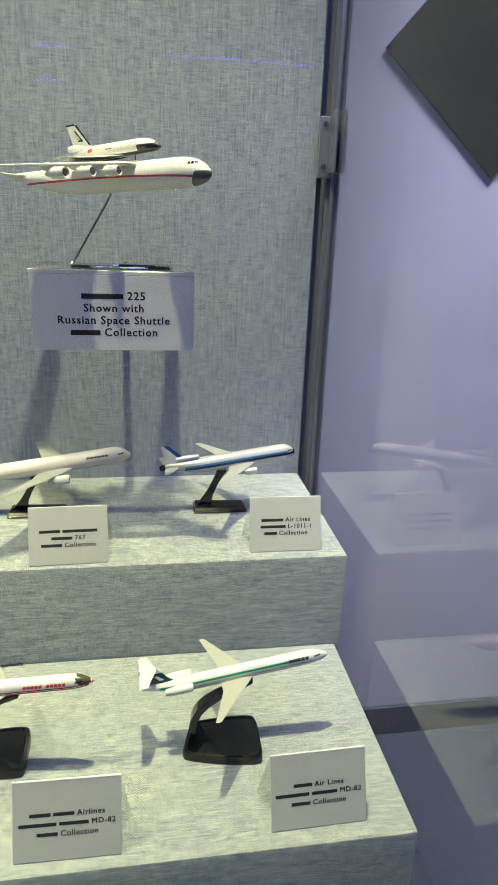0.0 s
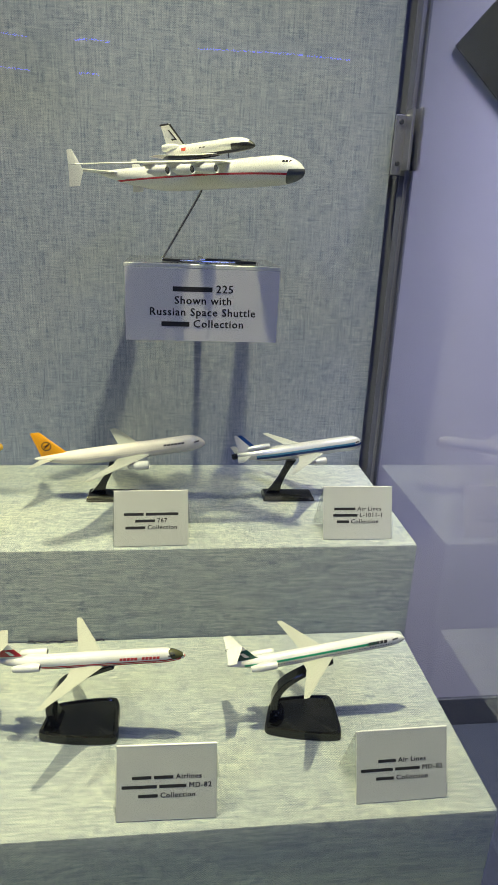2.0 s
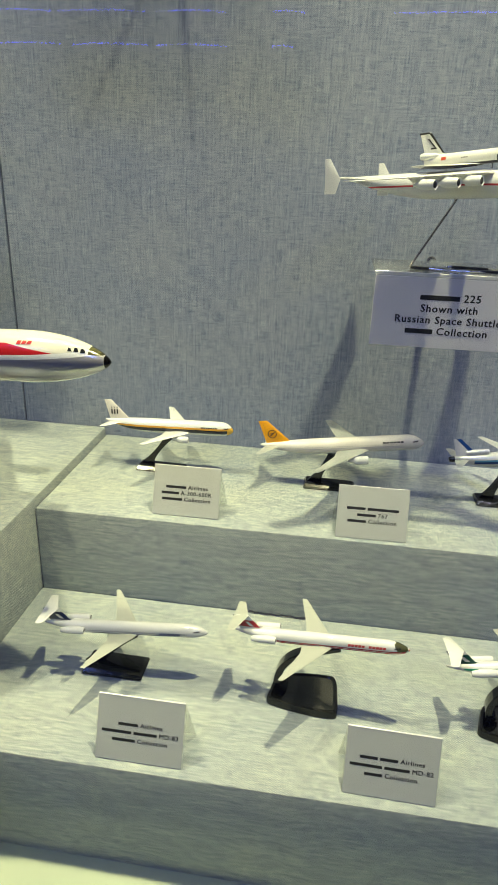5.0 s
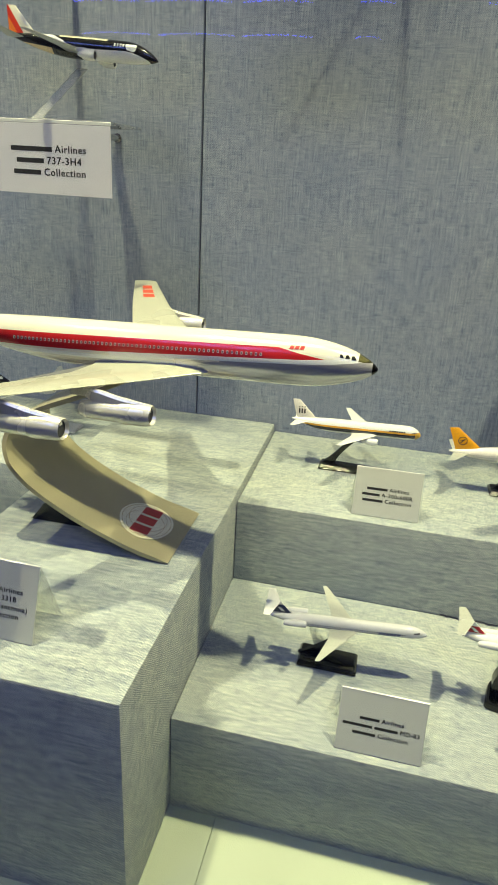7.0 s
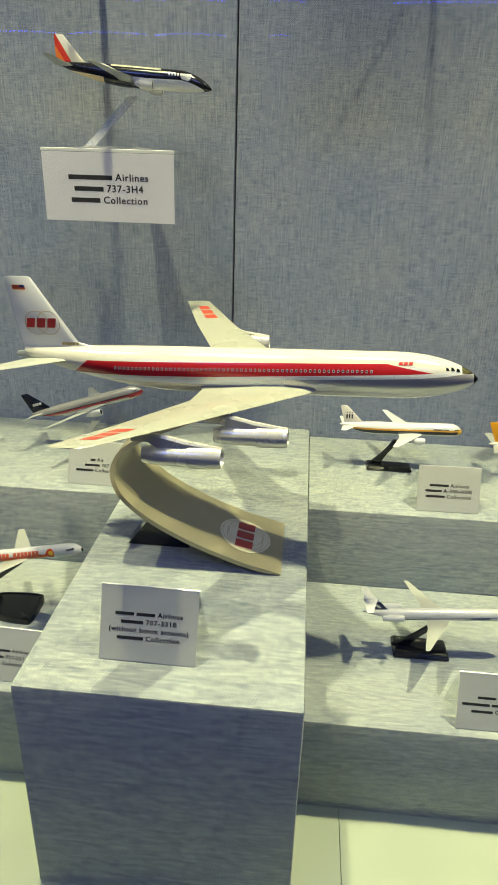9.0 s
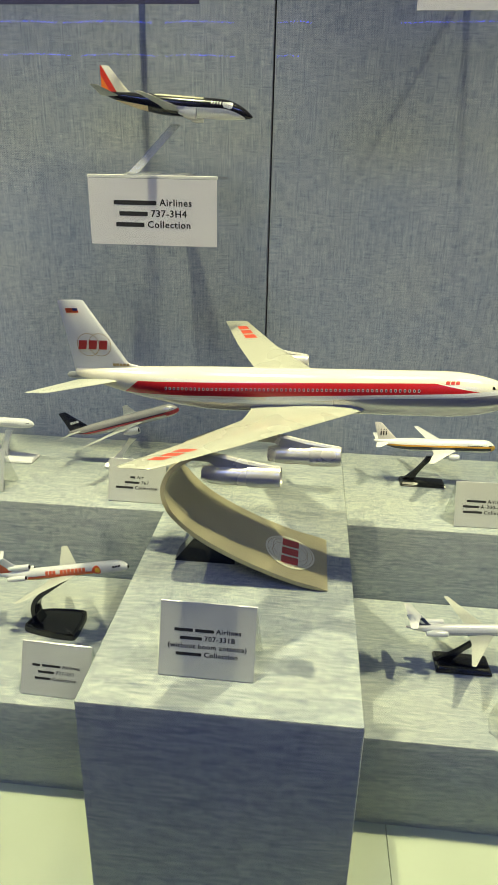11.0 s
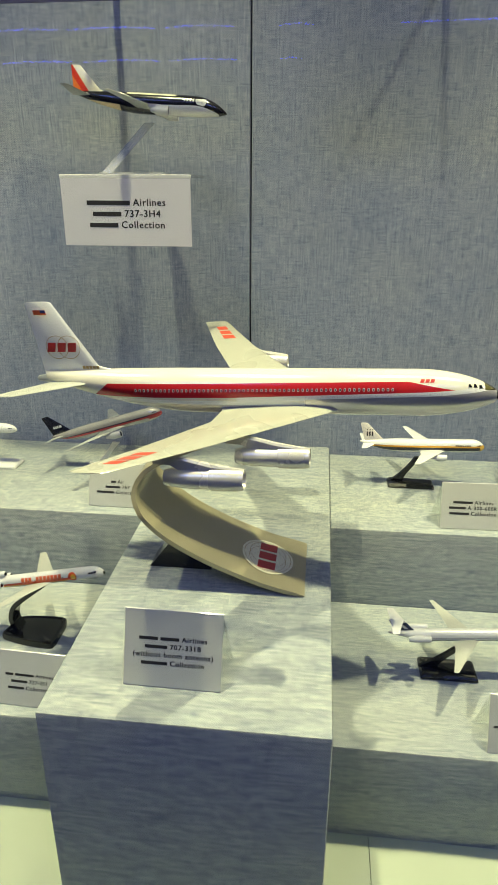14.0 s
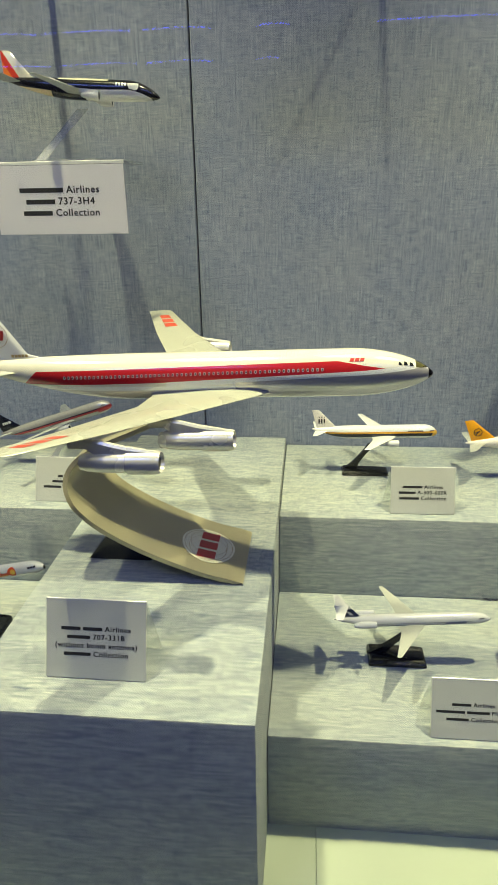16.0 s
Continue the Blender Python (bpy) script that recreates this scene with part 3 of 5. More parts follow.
def nacelle(x, y, z, length, r, style="fan"):
    """Engine pod with an open lip in front and a narrower tail pipe."""
    if style == "fan":
        prof = [(-0.02, 0.0), (-0.02, 0.74), (0.0, 0.90), (0.02, 0.97), (-0.06, 1.04), (-0.25, 1.10), (-0.55, 1.05), (-0.70, 0.90), (-0.71, 0.62), (-0.90, 0.50), (-1.0, 0.34), (-1.0, 0.0)]
    elif style == "pod":
        prof = [(-0.05, 0.0), (-0.05, 0.70), (0.0, 0.86), (-0.02, 0.94), (-0.10, 1.02), (-0.34, 1.05), (-0.415, 1.04), (-0.42, 0.93), (-0.44, 0.93), (-0.70, 0.92), (-0.90, 0.84), (-1.0, 0.70), (-0.97, 0.58), (-0.97, 0.0)]
    else:
        prof = [(-0.04, 0.0), (-0.04, 0.72), (0.0, 0.84), (-0.02, 0.92), (-0.10, 1.0), (-0.70, 1.0), (-0.92, 0.82), (-1.0, 0.70), (-0.97, 0.60), (-0.97, 0.0)]
    return lathe_x([(px * length, max(pr * r, 1e-5)) for px, pr in prof], 22, (x, y, z))


def airliner(label, hull, nose_at, yaw, pitch, roll, paint, wing, tailplane, fin, engines=(), mats=None, pylons=True, style="fan", name="model_airliner"):
    """A model with its parts. wing and tailplane: sections for the half span; fin: upright sections."""
    mats = mats or {}
    turn = pose(0, 0, 0, roll, 0, 0)
    m = pose(0, 0, 0, 0, 0, yaw) @ pose(0, 0, 0, 0, -pitch, 0) @ turn
    m = Matrix.Translation(Vector(nose_at) - m @ hull.nose_tip()) @ m
    root = anchor(name, m, label, "model airplane", "model airliners")
    body = part("fuselage", hull.mesh(), paint, root, smooth=True)
    for sgn in (-1, 1):
        part("wing", blade([(sgn * s[0], *s[1:]) for s in wing]), mats.get("wing", M_CREAM), root, smooth=True)
        if tailplane:
            part("tailplane", blade([(sgn * s[0], *s[1:]) for s in tailplane]), mats.get("tailplane", mats.get("wing", M_CREAM)), root, smooth=True)
    tail = part("fin", blade(fin, True), mats.get("fin", paint), root, smooth=True) if fin else None
    for x, y, z, ln, r in engines:
        for sgn in (-1, 1) if y else (1,):
            e = part("engine", nacelle(x, sgn * y, z, ln, r, style), mats.get("engine", M_WHITE), root, smooth=True)
            part("intake", lathe_x([(-0.02 * ln, 1e-5), (-0.02 * ln, 0.70 * r), (-0.015 * ln, 0.70 * r), (-0.015 * ln, 1e-5)], 16, (x, sgn * y, z)), M_DARK, e, "dark intake")
    return root, body, tail, m


def pylon(parent, x0, x1, y, z0, z1, width, mat, up=None):
    """Thin fairing between pod and wing."""
    ring = lambda z, a, b, w: [(a, y, z), (a - (a - b) * 0.25, y - w, z), (b + (a - b) * 0.2, y - w, z), (b, y, z), (b + (a - b) * 0.2, y + w, z), (a - (a - b) * 0.25, y + w, z)]
    return part("pylon", loft([ring(z0, x0, x1, width), ring((z0 + z1) / 2, x0 - 0.1 * (x0 - x1), x1 - 0.1 * (x0 - x1), width * 0.9), ring(z1, x0 - 0.3 * (x0 - x1), x1 - 0.35 * (x0 - x1), width)]), mat, parent, smooth=True)


def cockpit(parent, hull, s0, z, h, w, n=3):
    """Dark windscreen panes on both sides of the nose."""
    for near in (True, False):
        quads = []
        for k in range(n):
            a = hull.x(s0) - k * w
            quads.append(((a - w * 0.86, z), (a, z), (a - w * 0.14, z + h), (a - w * 0.86, z + h)))
        part("windscreen", decal(hull, quads, 0.0003, near, 2), M_DARK, parent, "dark cockpit panes")


def stand_straight(x0, x1, y, z, deep, foot, top, mat, label, width=0.006):
    """Low wedge base with a flat slanting arm."""
    root = anchor("model_stand", pose(0, 0, 0), label, "model stand", "model stands")
    h = 0.0095
    rows = [[(x0, y, z + 0.0005), (x1, y, z + 0.0005), (x1, y + deep, z + 0.0005), (x0, y + deep, z + 0.0005)],
            [(x0, y, z + 0.004), (x1, y, z + 0.004), (x1, y + deep, z + 0.004), (x0, y + deep, z + 0.004)],
            [(x0 + 0.004, y + 0.006, z + h), (x1 - 0.003, y + 0.005, z + h * 0.75), (x1 - 0.003, y + deep - 0.004, z + h * 0.75), (x0 + 0.004, y + deep - 0.004, z + h)]]
    bm = loft(rows)
    bmesh.ops.bevel(bm, geom=bm.edges[:], offset=0.0012, segments=2, affect="EDGES")
    part("base", bm, mat, root, smooth=True)
    f, t = Vector(foot), Vector(top)
    d = (t - f).normalized()
    rows = []
    for k in range(9):
        u = k / 8
        p = f + (t - f) * u
        flare = 0.008 * (1 - u) ** 4 + 0.0046 + 0.003 * u ** 5
        rows.append([(p.x - flare, p.y - width / 2, p.z), (p.x + flare * 1.1, p.y - width / 2, p.z), (p.x + flare * 1.1, p.y + width / 2, p.z), (p.x - flare, p.y + width / 2, p.z)])
    part("arm", loft(rows), mat, root)
    return root


def stand_curved(m, top, mat, label, w=0.094):
    """Rounded trapezoid base with a curved flat arm that leans over the base to the model's belly."""
    root = anchor("model_stand", m, label, "model stand", "model stands")
    outline = bend([(-w * 0.50, 0.004, 0), (-w * 0.42, -0.002, 0), (0, -0.006, 0), (w * 0.42, -0.004, 0), (w * 0.5, 0.004, 0), (w * 0.47, 0.030, 0), (w * 0.42, 0.056, 0), (w * 0.30, 0.064, 0),
                    (-w * 0.20, 0.056, 0), (-w * 0.44, 0.044, 0), (-w * 0.50, 0.004, 0)], 4)[:-1]
    c = Vector((0, 0.028, 0))
    rows = []
    for k, z in ((1.0, 0.0005), (1.0, 0.008), (0.975, 0.0105), (0.90, 0.0112), (0.85, 0.0092), (0.3, 0.0088)):
        rows.append([(c + (p - c) * k) + Vector((0, 0, z)) for p in outline])
    part("base", loft(rows), mat, root, smooth=True)
    inv = m.inverted()
    t = inv @ Vector(top)
    line = bend([(-w * 0.30, 0.026, 0.006), (-w * 0.39, 0.026, 0.026), (-w * 0.32, 0.026, 0.050), (-w * 0.10, 0.027, 0.070), tuple(t)], 6)
    rows = []
    for i, p in enumerate(line):
        d = (line[min(i + 1, len(line) - 1)] - line[max(i - 1, 0)]).normalized()
        nrm = Vector((-d.z, 0, d.x))
        u = i / (len(line) - 1)
        half, thick = 0.0115 - 0.004 * u, 0.0052 - 0.0024 * u
        a = Vector((0, half, 0))
        rows.append([p - a - nrm * thick, p + a - nrm * thick, p + a + nrm * thick, p - a + nrm * thick])
    bm = loft(rows)
    bmesh.ops.bevel(bm, geom=bm.edges[:], offset=0.0008, segments=1, affect="EDGES")
    part("arm", bm, mat, root, smooth=True)
    return root


def lin(r, g, b):
    return (r, g, b, 1)


WHITE = lin(0.74, 0.74, 0.72)
ANY = (-9, 9)


# rear-engined twin jets with a high tail
def twin_tail(label, nose_at, yaw, pitch, roll, paint, fin_paint, letters, ink, tail_ink, tp=M_WHITE, dots=None):
    k = 0.2255 / 45.1
    h = Hull(45.1 * k, 3.6 * k, 3.4 * k, 0.13, 0.70, 0.16, 0.55, 0.12, 0.64)
    X = lambda f: h.L / 2 - f * h.L
    wing = [(1.0 * k, X(0.415), 8.0 * k, -1.15 * k, 0.11), (5.2 * k, X(0.475), 5.2 * k, -0.75 * k, 0.11), (16.4 * k, X(0.63), 1.35 * k, 0.35 * k, 0.10)]
    tailp = [(0.0, X(0.905), 3.9 * k, 5.2 * k, 0.10), (6.1 * k, X(0.955), 1.9 * k, 5.0 * k, 0.10)]
    fin = [(1.0 * k, X(0.80), 7.2 * k, 0, 0.10), (2.0 * k, X(0.845), 5.6 * k, 0, 0.10), (5.3 * k, X(0.905), 4.4 * k, 0, 0.10)]
    root, body, tail, m = airliner(label, h, nose_at, yaw, pitch, roll, paint, wing, tailp, fin, [(X(0.735), 2.85 * k, 0.55 * k, 6.4 * k, 0.95 * k)],
                                   {"wing": M_CREAM, "tailplane": tp, "fin": fin_paint, "engine": M_WHITE}, style="tube")
    for sgn in (-1, 1):
        part("stub", box(X(0.835), X(0.765), sgn * 1.4 * k if sgn > 0 else -2.3 * k, 2.3 * k if sgn > 0 else -1.4 * k, 0.4 * k, 0.8 * k, 0.0003), M_WHITE, root)
    part("tail_badge", flat_quads([((X(0.90), 2.3 * k), (X(0.875), 2.3 * k), (X(0.905), 3.6 * k), (X(0.925), 3.6 * k))], -0.0017 - 0.0002), tail_ink, tail)
    if letters:
        for near in (True, False):
            part("painted_name", decal(h, letters(h, X, k), 0.00025, near, 3), ink, body, "painted name as small bars")
    cockpit(body, h, 0.048, 0.45 * k, 0.32 * k, 0.55 * k)
    return root


k2 = 0.2255 / 45.1
# white jet with a red belly stripe
P_RED = livery("white_red_line", WHITE, [(lin(0.45, 0.03, 0.03), (-0.085, 0.108), (-1.10 * k2, -0.20 * k2), {"slope": 0.004}), (lin(0.76, 0.76, 0.74), (-0.085, 0.104), (-0.68 * k2, -0.56 * k2), {"slope": 0.004}),
                                       (lin(0.07, 0.07, 0.03), (0.0975, 0.1105), (-0.3 * k2, 1.5 * k2), {"rake": -0.5}), (lin(0.5, 0.06, 0.05), (0.1115, 0.2), (-0.02, 0.001))])
F_RED = livery("fin_red_band", WHITE, [(lin(0.42, 0.03, 0.04), ANY, (1.9 * k2, 3.9 * k2))])
twin_tail("white and red model jet with high tail", (0.089, 0.728, 0.863), -6.5, 6.5, 0, P_RED, F_RED,
          lambda h, X, k: word_bars(X(0.135) - 10.5 * 0.86 * k, 0.22 * k, 11, 0.86 * k, 0.62 * k, 0.20, 0.25, (5,)), M_RED, M_WHITE, M_CREAM)
stand_curved(pose(-0.038, 0.722, LOW, 0, 0, -6), (0.006, 0.741, 0.845), M_BLACK, "glossy black curved plastic stand on the low step")

# white jet with green stripe and dark green fin
P_GRN = livery("white_green_line", WHITE, [(lin(0.02, 0.30, 0.16), (-0.092, 0.075), (0.28 * k2, 0.80 * k2), {"slope": 0.004}), (lin(0.50, 0.55, 0.30), (-0.092, 0.070), (0.0 * k2, 0.14 * k2), {"slope": 0.004}),
                                         (lin(0.05, 0.06, 0.07), (-0.06, 0.095), (-0.45 * k2, -0.15 * k2), {"dots": (0.0034, 0.45)}), (lin(0.30, 0.32, 0.34), ANY, (-2.2 * k2, -1.1 * k2))])
F_GRN = livery("fin_green", WHITE, [(lin(0.015, 0.07, 0.055), ANY, (1.5 * k2, 4.2 * k2))])
twin_tail("white model jet with a green stripe and high tail", (0.364, 0.756, 0.856), 2.5, 8, -5, P_GRN, F_GRN,
          lambda h, X, k: word_bars(X(0.095) - 5.2 * 1.1 * k, 0.30 * k, 5, 1.0 * k, 0.70 * k, 0.18, 0.15), M_INK, M_WHITE, M_WHITE)
stand_curved(pose(0.2325, 0.712, LOW, 0, 0, -9), (0.270, 0.744, 0.838), M_BLACK, "glossy black curved plastic stand on the low step")

# white jet with dark blue script and fin badge
P_NVY = livery("white_blue_line", WHITE, [(lin(0.06, 0.07, 0.16), (-0.05, 0.070), (-0.95 * k2, -0.78 * k2)), (lin(0.10, 0.10, 0.12), (-0.055, 0.085), (-0.30 * k2, 0.05 * k2), {"dots": (0.0034, 0.45)}),
                                        (lin(0.42, 0.43, 0.45), ANY, (-2.2 * k2, -1.05 * k2))])
F_NVY = livery("fin_navy_badge", WHITE, [(lin(0.02, 0.03, 0.08), ANY, (1.7 * k2, 4.3 * k2))])
twin_tail("white model jet with dark blue script and high tail", (-0.170, 0.759, 0.826), 3.2, 2.5, 0, P_NVY, F_NVY,
          lambda h, X, k: word_bars(X(0.16) - 6.5 * 0.95 * k, -0.75 * k, 6, 1.0 * k, 0.9 * k, 0.22, 0.5) + [((X(0.335), -1.0 * k), (X(0.22), -0.9 * k), (X(0.20), -0.6 * k), (X(0.30), -0.7 * k))], M_BLUE, M_WHITE, M_WHITE)
stand_straight(-0.343, -0.258, 0.734, LOW, 0.045, (-0.332, 0.757, LOW + 0.007), (-0.276, 0.757, 0.808), M_BLACK, "black plastic stand with slanting arm on the low step")


# wide-body twins
def wide_twin(label, nose_at, yaw, pitch, roll, L, k, W, span, paint, fin_paint, mats, fin_h=8.0, wing_z=-0.30, name_bars=None, ink=M_INK, badge=None, third=False, sweep=33):
    h = Hull(L * k, W * 1.06 * k, W * k, 0.105, 0.66, 0.14, 0.62, 0.10)
    X = lambda f: h.L / 2 - f * h.L
    hs = span / 2
    r0 = 0.325
    le = lambda y: X(r0) - (y - 0.4 * W) * math.tan(radians(sweep)) * k
    wz = wing_z * W
    wing = [(0.3 * W * k, le(0.3 * W), 11.0 * k, wz * k, 0.11), (0.32 * hs * k, le(0.32 * hs), 7.4 * k, (wz + 0.5) * k, 0.11), (hs * k, le(hs), 2.3 * k, (wz + 2.3) * k, 0.10)]
    tailp = [(0.1 * W * k, X(0.865), 6.0 * k, 0.9 * k, 0.09), (0.40 * hs * k, X(0.865) - 0.30 * hs * 0.72 * k, 2.2 * k, 1.9 * k, 0.09)]
    fz = W * 0.36
    fin = [(fz * k, X(0.80), 8.8 * k, 0, 0.09), ((fz + fin_h) * k, X(0.80) - fin_h * 0.93 * k, 3.1 * k, 0, 0.09)]
    ey = 0.33 * hs
    root, body, tail, m = airliner(label, h, nose_at, yaw, pitch, roll, paint, wing, tailp, fin,
                                   [(le(ey) + 3.6 * k, ey * k, (wz - 1.1) * k, 6.4 * k, 1.32 * k)], {**mats, "fin": fin_paint})
    for sgn in (-1, 1):
        pylon(root, le(ey) + 1.8 * k, le(ey) - 3.5 * k, sgn * ey * k, (wz - 0.2) * k, (wz + 0.75) * k, 0.28 * k, mats.get("engine", M_WHITE))
    if third:
        part("tail_engine", nacelle(X(0.725), 0, (0.5 * W + 0.55) * k, 9.0 * k, 1.25 * k, "tube"), mats.get("third", M_SILVER), root, "silver tail engine duct", smooth=True)
        part("tail_pipe", lathe_x([(0.002, 1.25 * k), (-1.4 * k, 1.1 * k), (-1.7 * k, 0.8 * k)], 18, (X(0.985), 0, 1.1 * k)), M_DARK, root, "dark tail pipe", smooth=True)
    if name_bars:
        for near in (True, False):
            part("painted_name", decal(h, name_bars(h, X, k), 0.00025, near, 3), ink, body, "painted name as small bars")
    if badge:
        badge(tail, X, k, fz, fin_h)
    cockpit(body, h, 0.034, 0.12 * W * k, 0.08 * W * k, 0.11 * W * k)
    return root


kc = 0.005
P_WHT = livery("warm_white_hull", lin(0.80, 0.75, 0.68), [(lin(0.45, 0.42, 0.42), (-0.10, 0.10), (-0.35 * kc, -0.22 * kc)), (lin(0.38, 0.36, 0.35), (-0.10, 0.095), (0.25 * kc, 0.5 * kc), {"dots": (0.0042, 0.3)}), (lin(0.56, 0.56, 0.57), ANY, (-4 * kc, -1.75 * kc))])
P_AMB = livery("amber_fin", lin(0.85, 0.38, 0.02), [])


def ring_badge(tail, X, k, fz, fh):
    cx, cz = X(0.80) - 6.4 * k, (fz + 0.42 * fh) * k
    part("badge_ring", ring_bar(cx, cz, -0.0022, 1.55 * k, 0.28 * k), M_INK, tail, "dark ring badge")
    part("badge_bird", flat_quads([((cx - 1.0 * k, cz - 0.7 * k), (cx - 0.7 * k, cz - 0.9 * k), (cx + 1.0 * k, cz + 0.6 * k), (cx + 0.7 * k, cz + 0.7 * k)), ((cx - 1.2 * k, cz + 0.1 * k), (cx + 0.3 * k, cz - 0.1 * k), (cx + 1.0 * k, cz + 0.6 * k), (cx - 0.2 * k, cz + 0.3 * k))], -0.0022), M_INK, tail)


wide_twin("white wide-body model jet with an amber fin", (0.125, 1.081, 1.001), -3, 9.2, 0, 54.9, kc, 5.03, 48.5, P_WHT, P_AMB, {"wing": M_GREYW, "engine": M_WHITE}, 8.2,
          name_bars=lambda h, X, k: word_bars(X(0.115) - 6 * 1.15 * k, 0.75 * k, 6, 1.15 * k, 0.55 * k, 0.24, 0.0), badge=ring_badge)
stand_straight(-0.068, 0.02, 1.078, UP, 0.040, (-0.052, 1.098, UP + 0.007), (-0.022, 1.094, 0.962), M_BLACK, "black plastic stand with slanting arm on the high step")

ka = 0.232 / 54.1
P_MON = livery("white_yellow_line", WHITE, [(lin(0.66, 0.34, 0.04), ANY, (0.0, 0.8 * ka)), (lin(0.015, 0.015, 0.03), (-0.09, 0.108), (-1.5 * ka, 0.0)), (lin(0.70, 0.42, 0.06), (0.106, 0.2), (-0.02, 0.002))])


def crest_badge(tail, X, k, fz, fh):
    cx, cz = X(0.80) - 6.6 * k, (fz + 0.42 * fh) * k
    part("crest", flat_quads([((cx + a * k, cz - 1.2 * k), (cx + (a + 0.6) * k, cz - 1.2 * k), (cx + (a + 0.6) * k, cz + 0.9 * k), (cx + a * k, cz + 0.9 * k)) for a in (-1.5, -0.35, 0.8)]
                             + [((cx + a * k, cz + 1.5 * k), (cx + (a + 0.45) * k, cz + 1.5 * k), (cx + (a + 0.45) * k, cz + 1.95 * k), (cx + a * k, cz + 1.95 * k)) for a in (-1.4, -0.25, 0.9)], -0.0020), M_INK, tail, "black crest marks")


wide_twin("white wide-body model jet with yellow and black stripes", (-0.198, 1.107, 0.983), 0, 1.8, 0, 54.1, ka, 5.64, 44.8, P_MON, P_WHT, {"wing": M_WHITE, "engine": M_WHITE}, 8.3,
          name_bars=lambda h, X, k: word_bars(X(0.115) - 7 * 0.95 * k, 0.75 * k, 7, 0.95 * k, 0.5 * k, 0.2, 0.0), badge=crest_badge)
stand_straight(-0.372, -0.284, 1.088, UP, 0.036, (-0.358, 1.107, UP + 0.007), (-0.317, 1.107, 0.958), M_BLACK, "black plastic stand with slanting arm on the high step")

ke = 0.222 / 54.2
P_EAS = livery("polished_blue_line", lin(0.46, 0.47, 0.50), [(lin(0.012, 0.035, 0.14), (-0.075, 0.2), (-0.75 * ke, 0.25 * ke)), (lin(0.06, 0.22, 0.42), (-0.075, 0.095), (0.25 * ke, 1.0 * ke)),
                                                       (lin(0.58, 0.59, 0.58), ANY, (1.0 * ke, 9 * ke)), (lin(0.03, 0.09, 0.30), (-0.2, -0.070), (-0.75 * ke, 0.9 * ke), {"slope": -0.55, "rake": 0}), (lin(0.015, 0.02, 0.05), (0.1065, 0.2), (-0.02, 0.02))], 0.2, 0.3)
F_EAS = livery("fin_blue_edge", lin(0.64, 0.63, 0.68), [(lin(0.015, 0.05, 0.20), (-0.0662, 0.2), (-1, 1), {"rake": -0.93})], 0.25, 0.0)
wide_twin("silver three-engine model jet with a dark blue sweep", (0.393, 1.105, 0.993), 5.5, 6.5, 0, 54.2, ke, 5.97, 47.3, P_EAS, F_EAS, {"wing": M_GREYW, "engine": M_SILVER}, 7.6, third=True, sweep=39)
stand_straight(0.224, 0.311, 1.074, UP, 0.040, (0.240, 1.094, UP + 0.007), (0.270, 1.094, 0.966), M_BLACK, "black plastic stand with slanting arm on the high step")

P_USA = livery("silver_red_line", lin(0.42, 0.41, 0.40), [(lin(0.40, 0.05, 0.06), ANY, (-0.85 * kc, -0.1 * kc)), (lin(0.03, 0.03, 0.07), ANY, (-0.1 * kc, 0.25 * kc)), (lin(0.40, 0.05, 0.06), (0.095, 0.2), (-0.02, 0.0005)), (lin(0.50, 0.50, 0.52), ANY, (-4 * kc, -1.5 * kc))], 0.2, 0.5)
wide_twin("silver wide-body model jet with a navy fin", (-0.817, 1.108, 1.028), -1, 18, 0, 48.5, 0.2425 / 48.5, 5.03, 47.6, P_USA, livery("navy_fin", lin(0.008, 0.010, 0.018), []), {"wing": M_GREYW, "engine": M_SILVER}, 8.2,
          badge=lambda tail, X, k, fz, fh: part("tail_mark", flat_quads([((X(0.80) - (7.2 - a) * k, (fz + 2.6) * k), (X(0.80) - (6.6 - a) * k, (fz + 2.6) * k), (X(0.80) - (6.6 - a) * k, (fz + 3.6) * k), (X(0.80) - (7.2 - a) * k, (fz + 3.6) * k)) for a in (0, 0.85, 1.7, 2.55, 3.1)], -0.0022), M_WHITE, tail, "small white tail marks"))
stand_straight(-0.973, -0.862, 1.088, UP, 0.040, (-0.955, 1.108, UP + 0.007), (-0.915, 1.108, 0.960), M_SILVER, "silver stand with slanting arm on the high step")

wide_twin("plain white narrow model jet beside a white label", (-1.116, 1.098, 0.981), -2, 1, 0, 47.3, 0.235 / 47.3, 3.9, 38.0, livery("plain_white_hull", WHITE, [(lin(0.35, 0.36, 0.38), (0.04, 0.085), (0.1 * kc, 0.35 * kc), {"dots": (0.003, 0.6)})]), P_WHT, {"wing": M_WHITE, "engine": M_WHITE}, 7.6)
stand_straight(-1.215, -1.125, 1.085, UP, 0.045, (-1.195, 1.103, UP + 0.007), (-1.172, 1.100, 0.966), M_WHITE, "white plastic stand with slanting arm on the high step")

# three rear engines, white with red and orange sweep
ks = 0.2335 / 46.7
